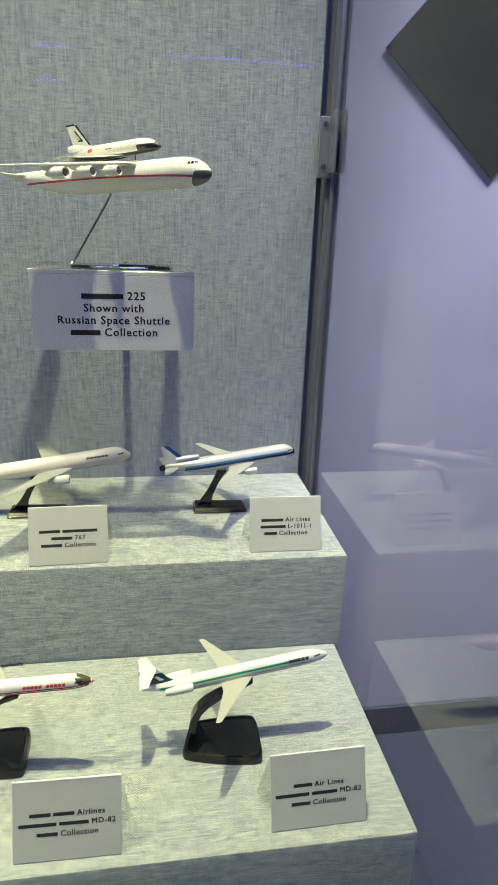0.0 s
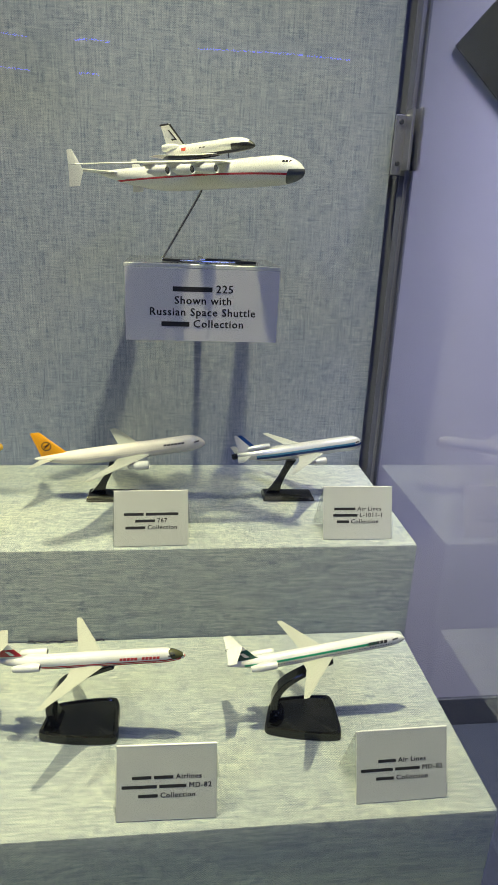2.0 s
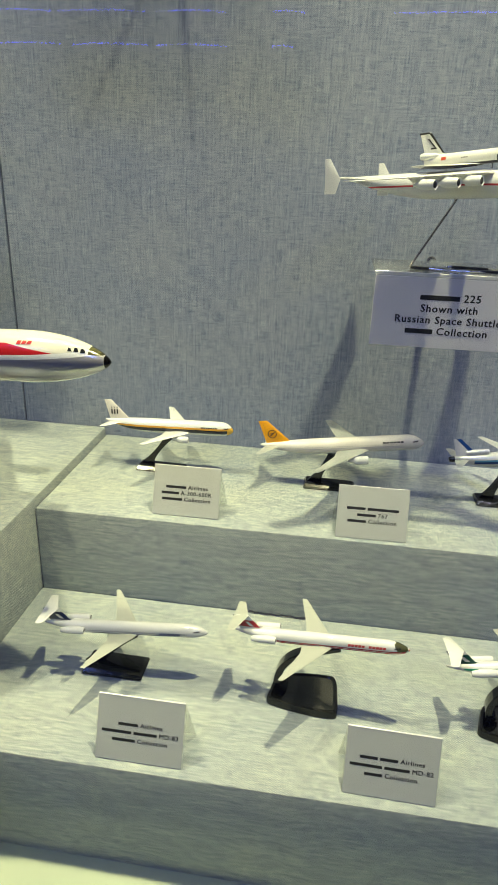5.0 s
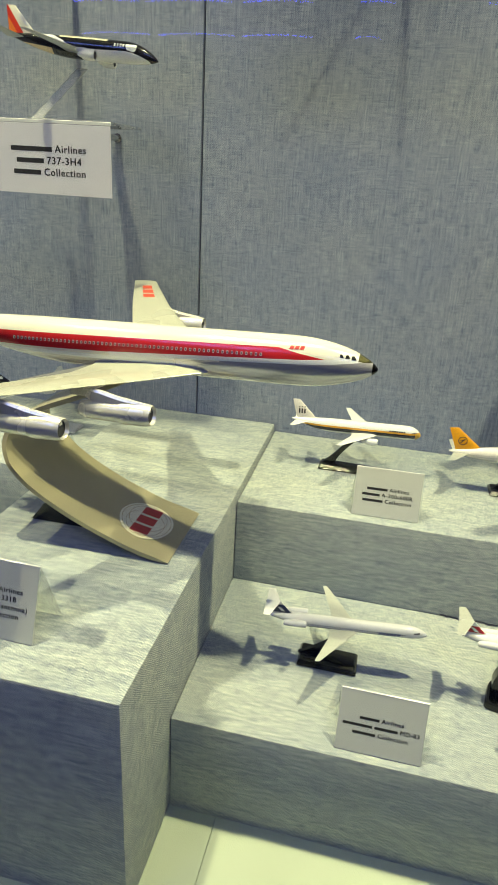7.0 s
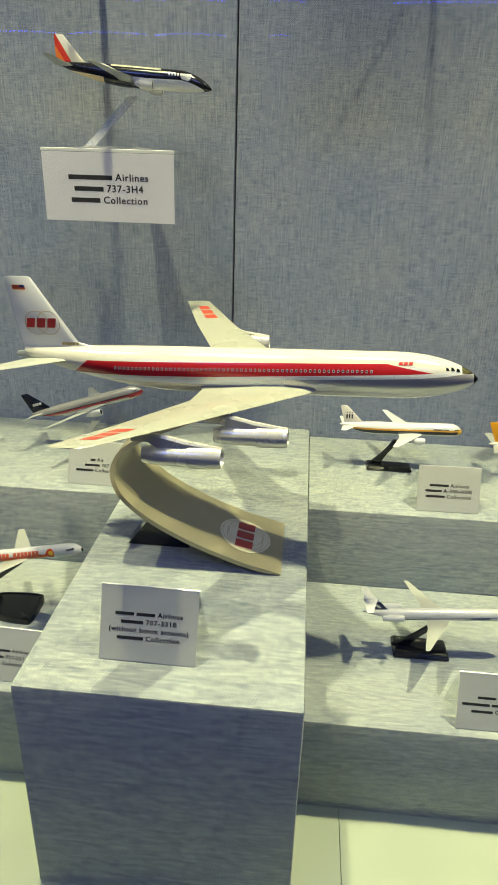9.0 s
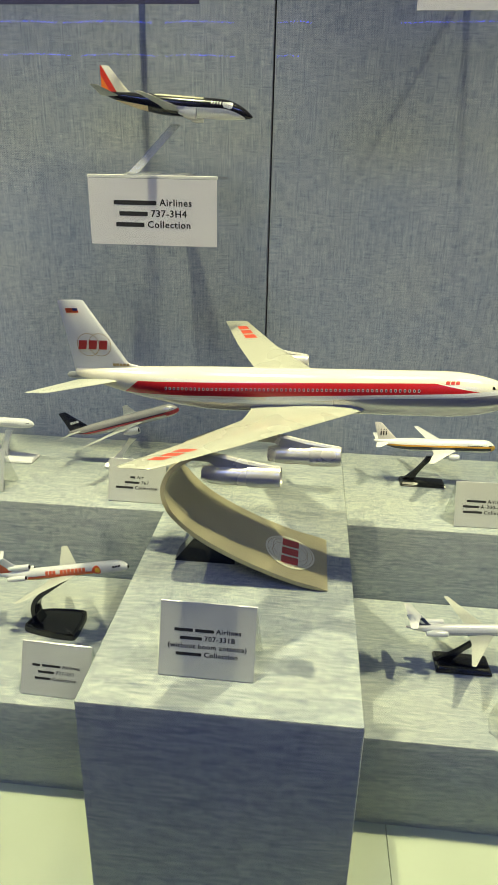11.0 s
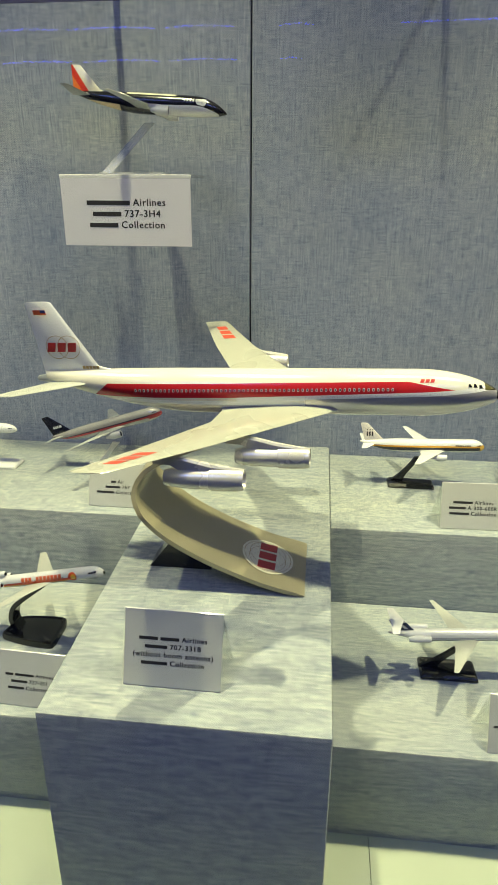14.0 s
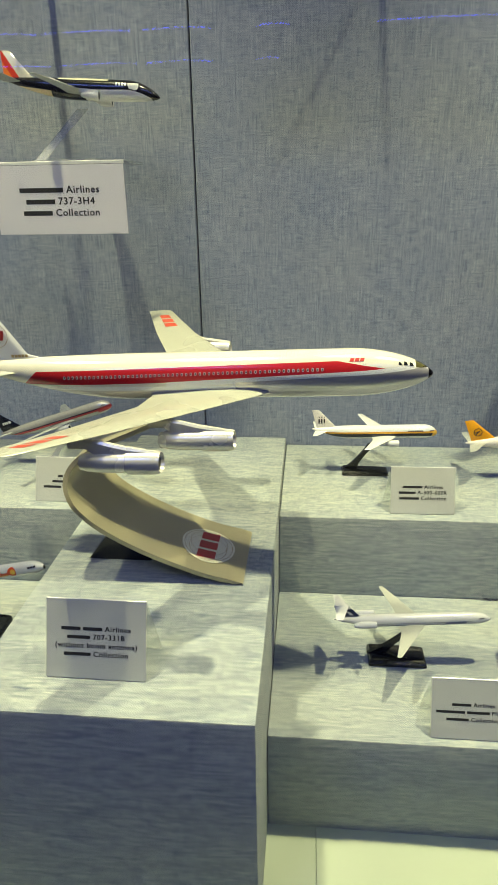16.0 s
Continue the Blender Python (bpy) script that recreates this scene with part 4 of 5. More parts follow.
P_SUN = livery("white_orange_sweep", WHITE, [(lin(0.72, 0.10, 0.03), (-0.098, 0.060), (-0.65 * ks, 0.10 * ks)), (lin(0.85, 0.35, 0.03), (-0.098, 0.058), (-1.0 * ks, -0.65 * ks)), (lin(0.72, 0.10, 0.03), ANY, (-9, 9), {"disc": (0.0655, 0.1 * ks, 1.45 * ks)}),
                                           (lin(0.90, 0.50, 0.05), ANY, (-9, 9), {"disc": (0.067, 0.1 * ks, 0.85 * ks)}), (lin(0.06, 0.06, 0.07), (-0.02, 0.05), (0.15 * ks, 0.45 * ks), {"dots": (0.004, 0.4)}), (lin(0.02, 0.02, 0.02), (0.1148, 0.2), (-0.02, 0.02))])
F_SUN = livery("fin_orange_sweep", WHITE, [(lin(0.72, 0.10, 0.03), (-9, -0.076), (-1, 1), {"rake": -1.1})])
h = Hull(46.7 * ks, 4.0 * ks, 3.76 * ks, 0.10, 0.68, 0.22, 0.6, 0.12)
X = lambda f: h.L / 2 - f * h.L
root, body, tail, m = airliner("white model jet with red and orange sweep and three rear engines", h, (-0.826, 0.752, 0.890), -4, 13.5, 0, P_SUN,
                               [(1.0 * ks, X(0.37), 9.5 * ks, -1.2 * ks, 0.11), (5.5 * ks, X(0.45), 6.0 * ks, -0.8 * ks, 0.11), (16.4 * ks, X(0.62), 2.4 * ks, 0.2 * ks, 0.10)],
                               [(0.0, X(0.90), 4.6 * ks, 6.9 * ks, 0.10), (5.4 * ks, X(0.965), 2.0 * ks, 6.7 * ks, 0.10)],
                               [(1.2 * ks, X(0.77), 9.0 * ks, 0, 0.11), (7.0 * ks, X(0.90), 4.6 * ks, 0, 0.10)],
                               [(X(0.735), 2.9 * ks, 0.5 * ks, 6.6 * ks, 0.9 * ks), (X(0.725), 0, 2.75 * ks, 7.5 * ks, 0.95 * ks)], {"wing": M_CREAM, "tailplane": M_WHITE, "fin": F_SUN, "engine": M_WHITE}, style="tube")
part("painted_name", decal(h, word_bars(X(0.60), -0.75 * ks, 11, 1.3 * ks, 2.1 * ks, 0.2, 0.0, (3,)), 0.0003, True, 3), M_ORANGE, body, "painted name as small bars")
cockpit(body, h, 0.045, 0.45 * ks, 0.55 * ks, 0.9 * ks)
stand_curved(pose(-0.9655, 0.745, LOW, 0, 0, -8), (-0.932, 0.768, 0.852), M_BLACK, "glossy black curved plastic stand on the low step")

# black and white jet on the wall shelf
k7 = 0.252 / 33.4
BLK = lin(0.012, 0.012, 0.016)
P_ORC = livery("black_white_whale", BLK, [(lin(0.86, 0.86, 0.84), (0.015, 0.114), (-3 * k7, -0.25 * k7), {"slope": 0.03, "bow": (0.07, 6.0)}), (lin(0.86, 0.86, 0.84), (-0.080, -0.025), (-1.15 * k7, -0.25 * k7), {"slope": -0.35}),
                                        (lin(0.80, 0.62, 0.35), (-0.11, -0.045), (-3 * k7, -1.15 * k7), {"slope": -0.10}), (WHITE, ANY, (-9, 9), {"disc": (0.0880, 0.70 * k7, 0.72 * k7)}), (WHITE, ANY, (-9, 9), {"disc": (0.0825, 0.75 * k7, 0.62 * k7)}),
                                        # first: yellowish reflection along the black back, painted as a cream streak
                                        (lin(0.75, 0.70, 0.50), (-0.035, 0.045), (1.62 * k7, 2.2 * k7)), (lin(0.75, 0.45, 0.10), (-0.072, -0.05), (0.9 * k7, 2.2 * k7), {"slope": -0.5})], 0.15)
F_ORC = livery("fin_orange_red_bands", lin(0.72, 0.68, 0.55), [(lin(0.80, 0.20, 0.04), (-9, -0.1005), (-1, 1), {"rake": -0.72}), (lin(0.60, 0.05, 0.03), (-0.1005, -0.0895), (-1, 1), {"rake": -0.72})], 0.2)
h = Hull(33.4 * k7, 4.1 * k7, 3.7 * k7, 0.22, 0.54, 0.32, 0.80, 0.09, 0.74, 1.9)
X = lambda f: h.L / 2 - f * h.L
root, body, tail, m = airliner("glossy black and white model jet with orange fin", h, (-0.679, 1.078, 1.546), 0.5, -3.4, 0, P_ORC,
                               [(1.2 * k7, X(0.38), 6.4 * k7, -1.0 * k7, 0.12), (5.0 * k7, X(0.46), 4.0 * k7, -0.55 * k7, 0.12), (14.4 * k7, X(0.62), 1.6 * k7, 0.75 * k7, 0.10)],
                               [(0.4 * k7, X(0.87), 4.2 * k7, 0.9 * k7, 0.09), (6.3 * k7, X(0.965), 1.5 * k7, 2.2 * k7, 0.09)],
                               [(1.2 * k7, X(0.74), 8.2 * k7, 0, 0.08), (2.2 * k7, X(0.82), 5.8 * k7, 0, 0.09), (6.5 * k7, X(0.945), 2.0 * k7, 0, 0.09)],
                               [(X(0.345), 4.8 * k7, -1.55 * k7, 3.7 * k7, 1.0 * k7)], {"wing": M_GREYW, "tailplane": M_GREYW, "fin": F_ORC, "engine": M_WHITE})
for sgn in (-1, 1):
    pylon(root, X(0.37), X(0.47), sgn * 4.8 * k7, -1.1 * k7, -0.4 * k7, 0.25 * k7, M_WHITE)
part("painted_name", decal(h, word_bars(X(0.27), 0.75 * k7, 8, 0.62 * k7, 0.6 * k7, 0.42, 0.0), 0.0003, True, 3), M_WHITE, body, "small white painted name bars")
clear = anchor("model_stand", pose(0, 0, 0), "clear acrylic strut stand on the wall shelf", "model stand", "model stands")
f, t = Vector((-0.872, 1.045, 1.4590)), Vector((-0.806, 1.078, 1.534))
rows = [[(p.x - 0.008, p.y - 0.003, p.z), (p.x + 0.008, p.y - 0.003, p.z), (p.x + 0.008, p.y + 0.003, p.z), (p.x - 0.008, p.y + 0.003, p.z)] for p in (f, f.lerp(t, 0.5), t)]
M_STRUT = pane_glass("strut_acrylic", (0.95, 0.96, 0.95, 1), 1.7, 0.12, 0.24)
part("strut", loft(rows), M_STRUT, clear)
part("foot_plate", box(-0.885, -0.775, 1.040, 1.085, 1.4565, 1.4595, 0.0006, 1), M_STRUT, clear)

# six-engine freighter with a space shuttle on its back
kf = 0.336 / 84.0
P_AN = livery("white_red_pin_line", WHITE, [(lin(0.55, 0.05, 0.06), (-0.19, 0.158), (-0.35 * kf, 0.25 * kf), {"slope": 0.0, "bow": (0.0, 0.25)}), (lin(0.10, 0.11, 0.12), (0.1520, 0.3), (-9, -0.05 * kf), {"rake": 0.45})])
h = Hull(84 * kf, 8.8 * kf, 7.4 * kf, 0.125, 0.56, 0.12, 0.85, 0.08, 0.52)
X = lambda f: h.L / 2 - f * h.L
AN_YAW = -37.5
le = lambda y: X(0.30) - max(y - 8, 0) * 0.54 * kf
root, body, tail, an_m = airliner("white six-engine model freighter with a red line", h, (0.230, 0.926, 1.401), AN_YAW, 3.2, 0, P_AN,
                                  [(0.0, X(0.29), 15 * kf, 3.2 * kf, 0.11), (8 * kf, X(0.30), 13.5 * kf, 3.0 * kf, 0.11), (26 * kf, le(26), 8.4 * kf, 1.7 * kf, 0.10), (47 * kf, le(47), 4.0 * kf, 0.1 * kf, 0.10)],
                                  [(0.5 * kf, X(0.865), 8.0 * kf, 2.8 * kf, 0.12), (16.3 * kf, X(0.895), 6.5 * kf, 2.9 * kf, 0.12)], None,
                                  [(le(d) + 4.0 * kf, d * kf, (0.5 - 0.09 * (d - 12.5)) * kf, 7.4 * kf, 1.45 * kf) for d in (12.5, 19.5, 26.5)], {"wing": M_WHITE, "tailplane": M_WHITE, "engine": M_WHITE})
for d in (12.5, 19.5, 26.5):
    for sgn in (-1, 1):
        pylon(root, le(d) + 1.5 * kf, le(d) - 4.0 * kf, sgn * d * kf, (1.3 - 0.09 * (d - 12.5)) * kf, (2.5 - 0.09 * (d - 12.5)) * kf, 0.35 * kf, M_WHITE)
for sgn in (-1, 1):
    bm = blade([(-2.4 * kf, X(0.915), 5.0 * kf, 0, 0.09), (2.6 * kf, X(0.890), 6.9 * kf, 0, 0.09), (9.2 * kf, X(0.945), 2.5 * kf, 0, 0.09)], True)
    bm.transform(Matrix.Translation((0, sgn * 16.4 * kf, 0)))
    part("end_fin", bm, M_WHITE, root, smooth=True)
cockpit(body, h, 0.040, 1.9 * kf, 0.7 * kf, 1.0 * kf)
part("saddle", box(X(0.52), X(0.30), -0.006, 0.006, 0.0135, 0.0175, 0.001), M_WHITE, root)
kb = 0.138 / 37.0
P_BUR = livery("white_top_black_belly", lin(0.76, 0.75, 0.70), [(lin(0.015, 0.015, 0.016), ANY, (-9, -1.6 * kb)), (lin(0.015, 0.015, 0.016), (0.036, 0.3), (-9, 0.1 * kb), {"slope": 0.0}), (lin(0.015, 0.015, 0.016), (0.0595, 0.3), (-9, 9)),
                                                              (lin(0.62, 0.08, 0.03), (-0.041, -0.034), (0.0 * kb, 1.1 * kb)), (lin(0.05, 0.05, 0.05), (-0.012, -0.003), (0.1 * kb, 0.5 * kb), {"dots": (0.002, 0.7)})], 0.4)
hb = Hull(36 * kb, 4.7 * kb, 4.7 * kb, 0.24, 0.93, 0.30, 0.2, 0.80, 0.60)
Xb = lambda f: hb.L / 2 - f * hb.L
sh, sbody, stail, sm = airliner("white and black model space shuttle on the freighter's back", hb, (0.174, 0.968, 1.4310), AN_YAW, 5.5, 0, P_BUR,
                                [(1.5 * kb, Xb(0.40), 20 * kb, -2.2 * kb, 0.06), (4.6 * kb, Xb(0.62), 13 * kb, -2.2 * kb, 0.07), (11.9 * kb, Xb(0.86), 5 * kb, -1.9 * kb, 0.07)], None,
                                [(2.2 * kb, Xb(0.80), 8.0 * kb, 0, 0.10), (10.0 * kb, Xb(0.80) - 6.2 * kb, 4.2 * kb, 0, 0.12)],
                                [], {"wing": livery("shuttle_wing", lin(0.74, 0.73, 0.68), [(lin(0.015, 0.015, 0.016), ANY, (-9, -2.2 * kb))], 0.4), "fin": M_WHITE}, name="model_shuttle")
sh["category"] = "model shuttle"
part("fin_edge", flat_quads([((Xb(0.80) - 0.6 * kb, 2.6 * kb), (Xb(0.80) + 0.1 * kb, 2.6 * kb), (Xb(0.80) - 5.4 * kb, 9.6 * kb), (Xb(0.80) - 6.4 * kb, 9.6 * kb)), ((Xb(0.80) - 3.6 * kb, 4.2 * kb), (Xb(0.80) - 3.0 * kb, 4.2 * kb), (Xb(0.80) - 6.2 * kb, 7.8 * kb), (Xb(0.80) - 6.9 * kb, 7.8 * kb)),
                             ((Xb(0.80) - 5.4 * kb, 4.2 * kb), (Xb(0.80) - 3.2 * kb, 4.2 * kb), (Xb(0.80) - 3.4 * kb, 4.7 * kb), (Xb(0.80) - 5.6 * kb, 4.7 * kb)), ((Xb(0.80) - 10.2 * kb, 9.4 * kb), (Xb(0.80) - 6.2 * kb, 9.4 * kb), (Xb(0.80) - 6.3 * kb, 10.0 * kb), (Xb(0.80) - 10.4 * kb, 10.0 * kb))], -0.0021), M_RUBBER, stail, "black edge tiles")
for sgn in (-1, 1):
    part("thruster_pod", lathe_x([(0.012, 0.0004), (0.008, 0.003), (-0.004, 0.005), (-0.014, 0.0045), (-0.016, 0.0004)], 14, (Xb(0.93), sgn * 0.006, 0.007)), M_WHITE, sbody, smooth=True)
for sx in (0.30, 0.78):
    part("strut", tube([(Xb(sx), 0, -2.4 * kb), (Xb(sx), 0, -7.2 * kb)], 0.0009, 8), M_STEEL, sbody)

wire = anchor("wire_stand", pose(0, 0, 0), "bent steel wire stand with dark felt feet on the shelf", "model stand", "model stands")
part("wire", tube(bend([(0.058, 1.005, 1.2895), (0.066, 1.010, 1.302), (0.106, 1.024, 1.370), (0.110, 1.024, 1.380)], 5), 0.0016, 8), M_STEEL, wire)
part("loop", tube(bend([(0.058, 1.005, 1.2895), (0.110, 0.985, 1.2888), (0.178, 0.995, 1.2888), (0.184, 1.015, 1.2888), (0.150, 1.035, 1.2888), (0.110, 1.03, 1.2888)], 6), 0.0014, 8), M_STEEL, wire)
for px, py, ln, a in ((0.083, 0.996, 0.05, -12), (0.158, 0.992, 0.052, 4), (0.142, 1.026, 0.05, -8)):
    bm = box(-ln / 2, ln / 2, -0.004, 0.004, 0, 0.0035, 0.0014)
    bm.transform(pose(px, py, 1.2872, 0, 0, a))
    part("felt_foot", bm, M_RUBBER, wire, "dark felt foot", smooth=True)

# ---- the large airliner ----
L7 = 0.612
q = L7 / 46.6
h = Hull(L7, 0.0610, 0.0575, 0.170, 0.64, 0.06, 0.82, 0.19, 0.66, 1.95)
X = lambda f: h.L / 2 - f * h.L
SILV = lin(0.60, 0.58, 0.60)
P_TW = livery("cream_white_red_band", lin(0.67, 0.64, 0.54), [
    (lin(0.72, 0.72, 0.71), ANY, (-0.0135, -0.0055)), (SILV, ANY, (-0.1, -0.0112), {"metal": 0.3}), 
    (lin(0.42, 0.015, 0.02), (-0.229, 0.256), (0.0001, 0.0183), {"rake": 1.25, "slope": 0.016}), (lin(0.67, 0.64, 0.54), (0.16, 0.4), (0.0555, 0.2), {"slope": -0.18}), (lin(0.72, 0.72, 0.71), (-0.03, 0.4), (-0.006, 0.00124), {"slope": 0.04}),
    (SILV, (0.06, 0.4), (-0.2, -0.0040), {"slope": 0.04, "metal": 0.55}),
    (lin(0.085, 0.08, 0.03), (0.2835, 0.2985), (0.0622, 0.2), {"slope": -0.19}), (lin(0.01, 0.01, 0.01), (0.2995, 0.4), (-1, 1))], 0.2)
WZ = -0.0175
root, body, tail, big_m = airliner("large white and red four-engine model airliner on a curved stand", h, (-0.285, 0.752, 1.194), -3.4, 2.5, 3.2, P_TW,
                                   [(0.018, X(0.322), 0.164, WZ, 0.085), (0.034, X(0.350), 0.141, WZ + 0.001, 0.09), (0.085, X(0.424), 0.099, WZ + 0.006, 0.09), (0.20, X(0.570), 0.064, WZ + 0.022, 0.085), (0.290, X(0.670), 0.040, WZ + 0.039, 0.08)],
                                   [(0.006, X(0.882), 0.068, 0.011, 0.08), (0.100, X(1.002), 0.030, 0.024, 0.08)],
                                   [(0.022, X(0.80), 0.125, 0, 0.07), (0.034, X(0.872), 0.082, 0, 0.085), (0.122, X(0.962), 0.038, 0, 0.085)],
                                   [], {"wing": M_TANWING, "fin": M_WHITE, "tailplane": M_CREAM}, style="pod")
part("tail_cone", lathe_x([(0.006, 0.0001), (0.004, 0.004), (-0.01, 0.0056), (-0.022, 0.004), (-0.026, 0.0002)], 18, (X(0.985), 0, 0.0155)), M_CREAM, body, smooth=True)
part("wing_root", lathe_x([(0.100, 0.0004), (0.090, 0.010), (0.05, 0.0195), (-0.06, 0.0205), (-0.10, 0.010), (-0.115, 0.0004)], 24, (X(0.47), 0, -0.0125)), M_SILVER, body, "silver belly fairing", smooth=True)
for ye, xe, ze in ((0.1315, 0.378, -0.0285), (0.2085, 0.482, -0.0190)):
    for sgn in (-1, 1):
        e = part("engine", nacelle(X(xe), sgn * ye, ze - 0.006, 0.088, 0.0126, "pod"), M_CHROME, root, "polished metal engine pod", smooth=True)
        part("intake", lathe_x([(-0.004, 1e-5), (-0.004, 0.0089), (-0.0035, 0.0089), (-0.0035, 1e-5)], 18, (X(xe), sgn * ye, ze - 0.006)), M_DARK, e, "dark intake")
        line = [(X(xe) - 0.002, 0.0022, ze + 0.0062), (X(xe) - 0.020, 0.0036, ze + 0.0092), (X(xe) - 0.040, 0.0040, ze + 0.0125), (X(xe) - 0.062, 0.0038, ze + 0.0180), (X(xe) - 0.080, 0.0030, ze + 0.0200), (X(xe) - 0.100, 0.0010, ze + 0.0195)]
        rows = []
        for px, wd, top in line:
            low = ze - 0.002 if px > X(xe) - 0.075 else ze + 0.010
            rows.append([(px, sgn * ye - wd, low), (px, sgn * ye + wd, low), (px, sgn * ye + wd, top - wd * 0.6), (px, sgn * ye + wd * 0.5, top), (px, sgn * ye - wd * 0.5, top), (px, sgn * ye - wd, top - wd * 0.6)])
        part("pylon", loft(rows), M_CHROME, e, "metal pylon fairing", smooth=True)
# cabin windows: pale rims and dark panes
wz0, wh, ww = 0.0100, 0.0042, 0.0030
probe = bmesh.new()
for grow, lift, mi in ((1.0, 0.0, 0), (0.62, 0.00012, 1)):
    ring = [(math.copysign(abs(math.cos(a)) ** 0.6, math.cos(a)) * ww / 2 * grow, -lift, math.copysign(abs(math.sin(a)) ** 0.6, math.sin(a)) * wh / 2 * grow) for a in [2 * math.pi * (k + 0.5) / 10 for k in range(10)]]
    f = probe.faces.new([probe.verts.new(p) for p in ring])
    f.material_index = mi
win_mesh = mesh_of("window", probe, [M_SILVER, M_DARK])
for sgn in (-1, 1):
    for k in range(58):
        wx = X(0.222) - k * 0.00595
        w = new("window", win_mesh)
        w.parent = body
        wz = wz0 + 0.016 * wx
        tilt = math.degrees(math.asin(wz / 0.030))
        w.matrix_basis = pose(wx, sgn * (h.side(wx, wz) + 0.0003), wz, 0, 0, 0 if sgn < 0 else 180) @ pose(0, 0, 0, -tilt)
# windscreen panes
for near in (True, False):
    for a, b, z0, z1 in ((0.2622, 0.2672, 0.0135, 0.0170), (0.2688, 0.2740, 0.0125, 0.0165), (0.2756, 0.2812, 0.0108, 0.0146)):
        part("windscreen", decal(h, [((a, z0), (b, z0 - 0.0006), (b - 0.002, z1 - 0.001), (a + 0.0006, z1))], 0.0003, near, 3), M_DARK, body, "dark cockpit pane")
part("painted_name", decal(h, word_bars(0.203, 0.0205, 3, 0.0062, 0.0034, 0.2, 0.4), 0.0003, True, 3), M_RED, body, "red name as slanted bars")
part("registration", flat_quads([((-0.250 + a, 0.0305), (-0.246 + a, 0.0305), (-0.246 + a, 0.0345), (-0.250 + a, 0.0345)) for a in (0.0, 0.005, 0.010, 0.015, 0.020)], -0.0036), M_GOLD, tail)
fx, fz2 = X(0.948), 0.0610
for off in (-0.0085, 0.0085):
    part("globe_ring", ring_bar(fx + off, fz2, -0.0036, 0.0165, 0.0008, 36), M_GOLD, tail, "thin gold ring")
part("tail_mark", flat_quads([((fx + a, fz2 - 0.0065), (fx + a + 0.0118, fz2 - 0.0065), (fx + a + 0.0146, fz2 + 0.0065), (fx + a + 0.0028, fz2 + 0.0065)) for a in (-0.0240, -0.0090, 0.0060)], -0.0039), M_RED, tail, "red slanted bars")
flag = part("flag_patch", flat_quads([((X(0.965) - 0.024, 0.1060), (X(0.965) - 0.006, 0.1060), (X(0.965) - 0.007, 0.1125), (X(0.965) - 0.025, 0.1125))], -0.0034), M_ORANGE, tail, "red striped patch")
part("flag_corner", flat_quads([((X(0.965) - 0.014, 0.1090), (X(0.965) - 0.0065, 0.1090), (X(0.965) - 0.007, 0.1125), (X(0.965) - 0.0145, 0.1125))], -0.0037), M_BLUE, flag)
# red bars on the wing tips
for sgn in (-1, 1):
    bm = bmesh.new()
    for k in range(3):
        s0, s1 = 0.222 + k * 0.0165, 0.222 + k * 0.0165 + 0.0125
        pts = []
        for s, c in ((s0, 0.30), (s1, 0.30), (s1, 0.66), (s0, 0.66)):
            u = (s - 0.20) / 0.09
            lex, ch, zz = X(0.575) + (X(0.670) - X(0.575)) * u, 0.062 - 0.022 * u, WZ + 0.022 + 0.017 * u
            thick = 0.083 * ch / 2 * (1.0 if c < 0.4 else 0.62)
            pts.append(bm.verts.new((lex - c * ch, sgn * s, zz + thick + 0.0004)))
        bm.faces.new(pts)
    part("wing_mark", bm, M_WINGRED, root, "red bars on the wing tip")

# curved ribbon stand
rib = anchor("ribbon_stand", pose(0, 0, 0), "curved champagne-painted ribbon stand with a round emblem on the plinth", "model stand", "model stands")
line = bend([(-0.522, 0, 0.9165), (-0.560, 0, 0.9235), (-0.600, 0, 0.936), (-0.660, 0, 0.961), (-0.715, 0, 0.993), (-0.748, 0, 1.026), (-0.758, 0, 1.052), (-0.745, 0, 1.078), (-0.710, 0, 1.098), (-0.660, 0, 1.118), (-0.610, 0, 1.140), (-0.580, 0, 1.156)], 6)
rows = []
for i, p in enumerate(line):
    d = (line[min(i + 1, len(line) - 1)] - line[max(i - 1, 0)]).normalized()
    nrm = Vector((d.z, 0, -d.x))
    u = i / (len(line) - 1)
    half = 0.070 if u < 0.45 else 0.070 - 0.052 * ((u - 0.45) / 0.55) ** 0.8
    mid = 0.7585 + 0.006 * u
    th = min(0.0032, 0.0006 + 0.05 * u)
    a = Vector((0, half, 0))
    c = Vector((p.x, mid, p.z))
    rows.append([c - a - nrm * th, c + a - nrm * th, c + a + nrm * th, c - a + nrm * th])
part("ribbon", loft(rows), M_BRONZE, rib, smooth=True)
n = 40
ec = Vector((-0.578, 0.757, 0.0))
ribbon_x, ribbon_z = [p.x for p in reversed(line[:40])], [p.z for p in reversed(line[:40])]


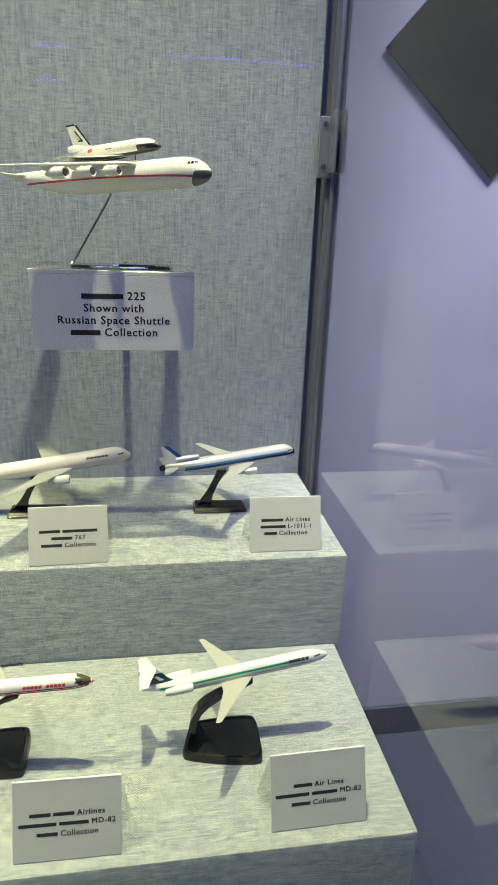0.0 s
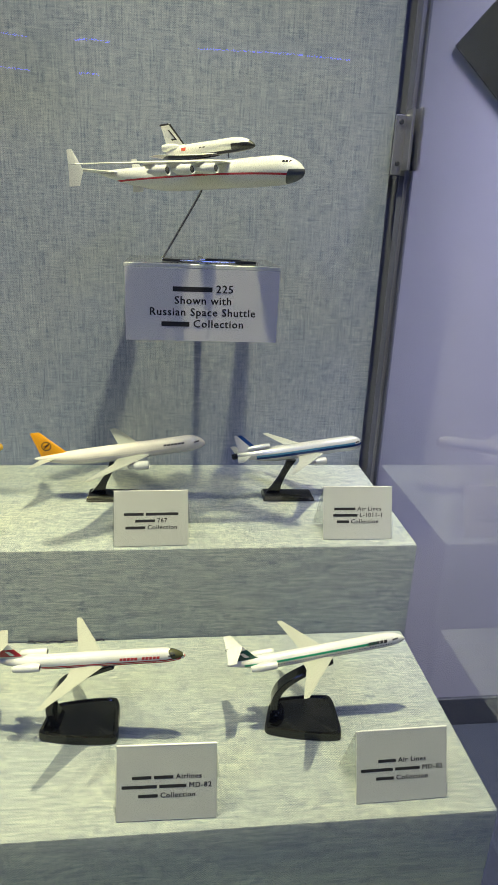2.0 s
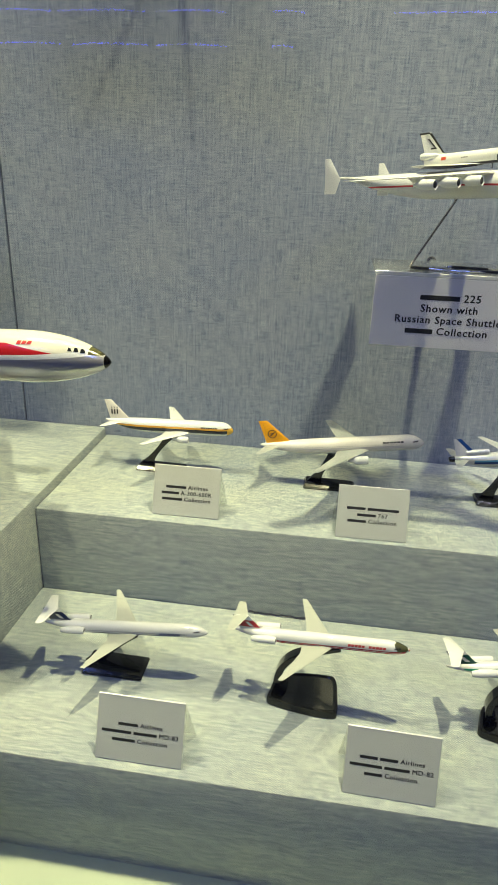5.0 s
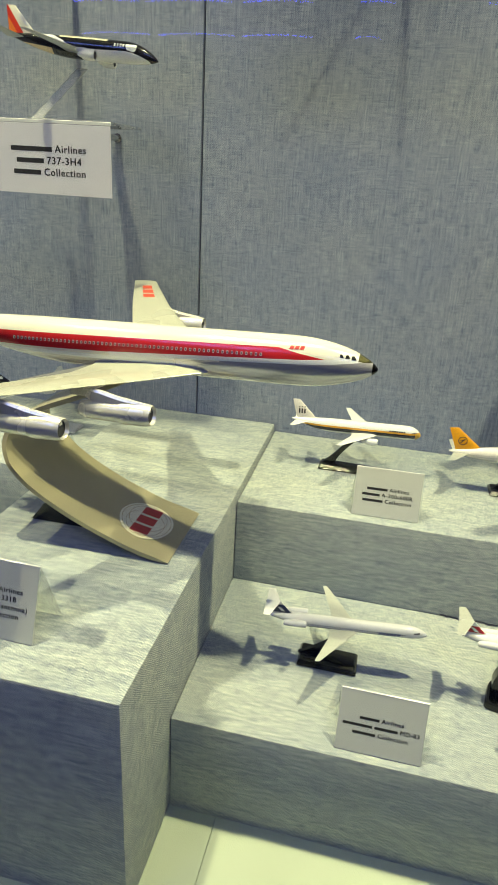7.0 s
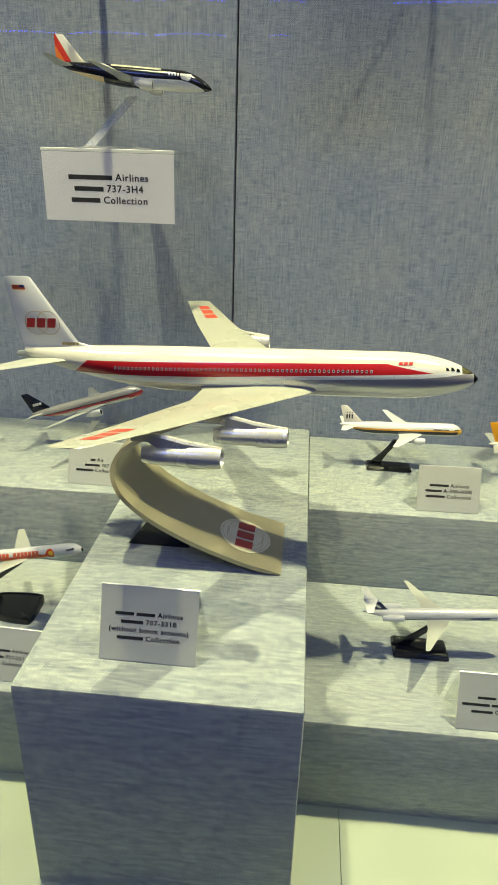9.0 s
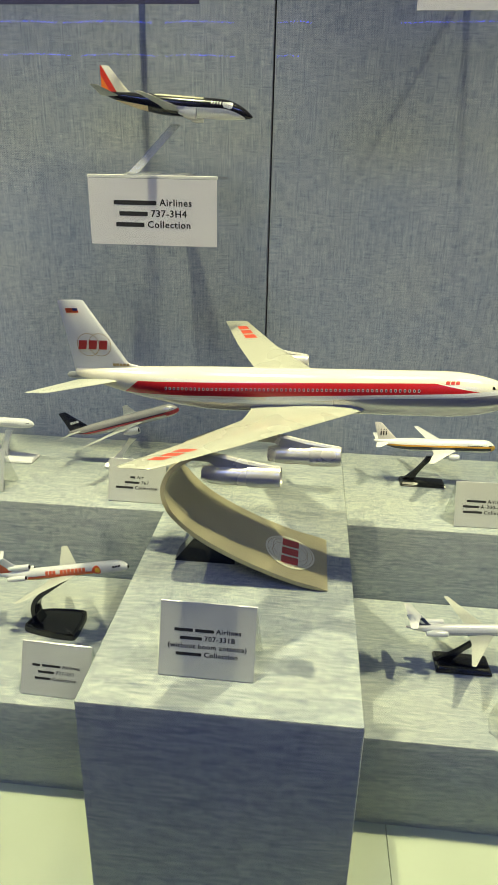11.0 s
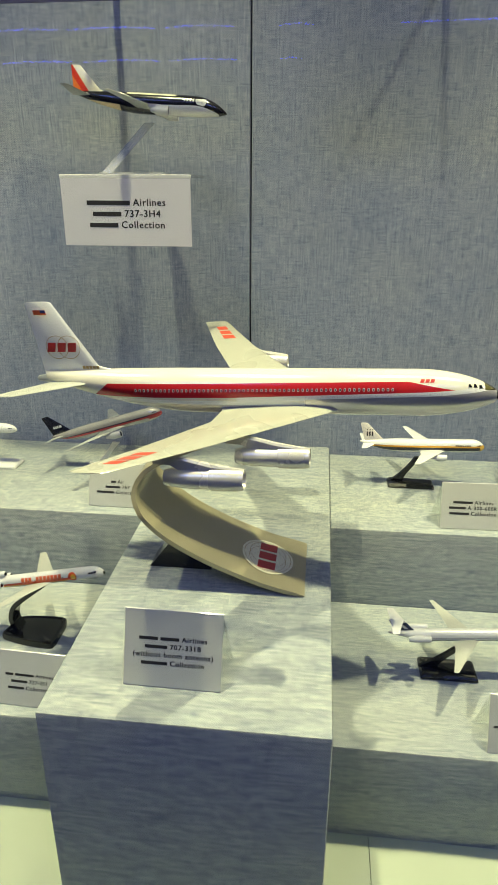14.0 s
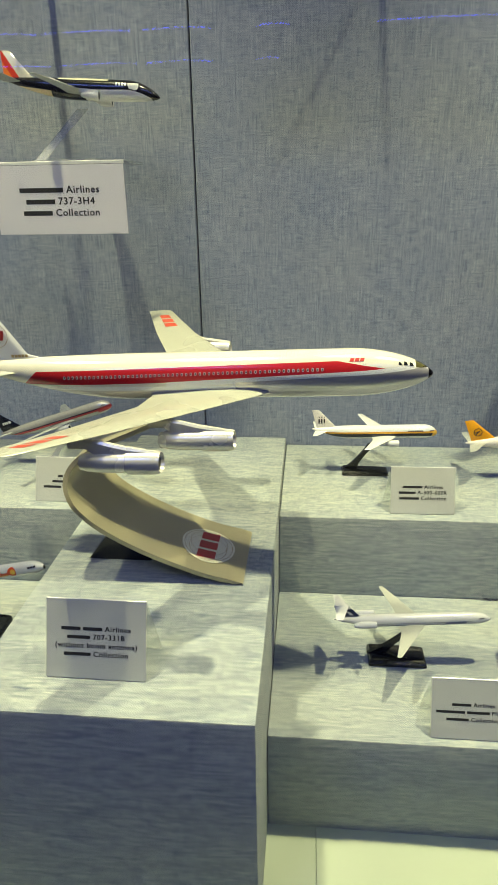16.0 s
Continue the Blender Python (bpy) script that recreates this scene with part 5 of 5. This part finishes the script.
def on_ribbon(u, v, lift):
    """Point on the ribbon's upper face, u along it and v across."""
    x = ec.x - 0.955 * u
    return Vector((x, ec.y + v, float(np.interp(x, ribbon_x, ribbon_z)) + 0.0037 + lift))


def round_patch(r0, r1, lift, off=0.0, rings=5):
    """Disc or ring that follows the ribbon."""
    bm = bmesh.new()
    grid = [[bm.verts.new(on_ribbon(r * 0.93 * math.cos(2 * math.pi * j / n), r * math.sin(2 * math.pi * j / n) + off, lift)) for j in range(n)]
            for r in [r0 + (r1 - r0) * k / rings for k in range(rings + 1)]]
    for p, q in zip(grid, grid[1:]):
        for j in range(n):
            bm.faces.new((p[j], q[j], q[(j + 1) % n], p[(j + 1) % n]))
    return bm


emblem = part("emblem", round_patch(0.0004, 0.042, 0.0010), livery("pale_emblem", lin(0.88, 0.85, 0.66), []), rib, "pale round emblem")
bm = bmesh.new()
for k in range(3):
    v0 = -0.034 + k * 0.0235
    cols = []
    for i in range(7):
        w = i / 6
        u = 0.013 - 0.026 * w
        cols.append((bm.verts.new(on_ribbon(u, v0 + 0.003 * w, 0.0018)), bm.verts.new(on_ribbon(u, v0 + 0.0185 + 0.003 * w, 0.0018))))
    for p, q in zip(cols, cols[1:]):
        bm.faces.new((p[0], q[0], q[1], p[1]))
part("emblem_bars", bm, M_RED, emblem, "red slanted bars")
for r, off in ((0.0385, 0.0), (0.030, 0.006), (0.030, -0.006)):
    part("emblem_ring", round_patch(r - 0.0007, r, 0.0014, off, 1), M_GOLD, emblem)
wedge = [(-0.752, 0.742, TOPZ + 0.0005), (-0.660, 0.742, TOPZ + 0.0005), (-0.660, 0.780, TOPZ + 0.0005), (-0.752, 0.780, TOPZ + 0.0005)]
bm = loft([wedge, [(-0.725, 0.745, 0.950), (-0.668, 0.745, 0.945), (-0.668, 0.777, 0.945), (-0.725, 0.777, 0.950)], [(-0.700, 0.748, 0.968), (-0.672, 0.748, 0.956), (-0.672, 0.774, 0.956), (-0.700, 0.774, 0.968)]])
part("foot", bm, M_BLACK, rib, "black plastic wedge foot")
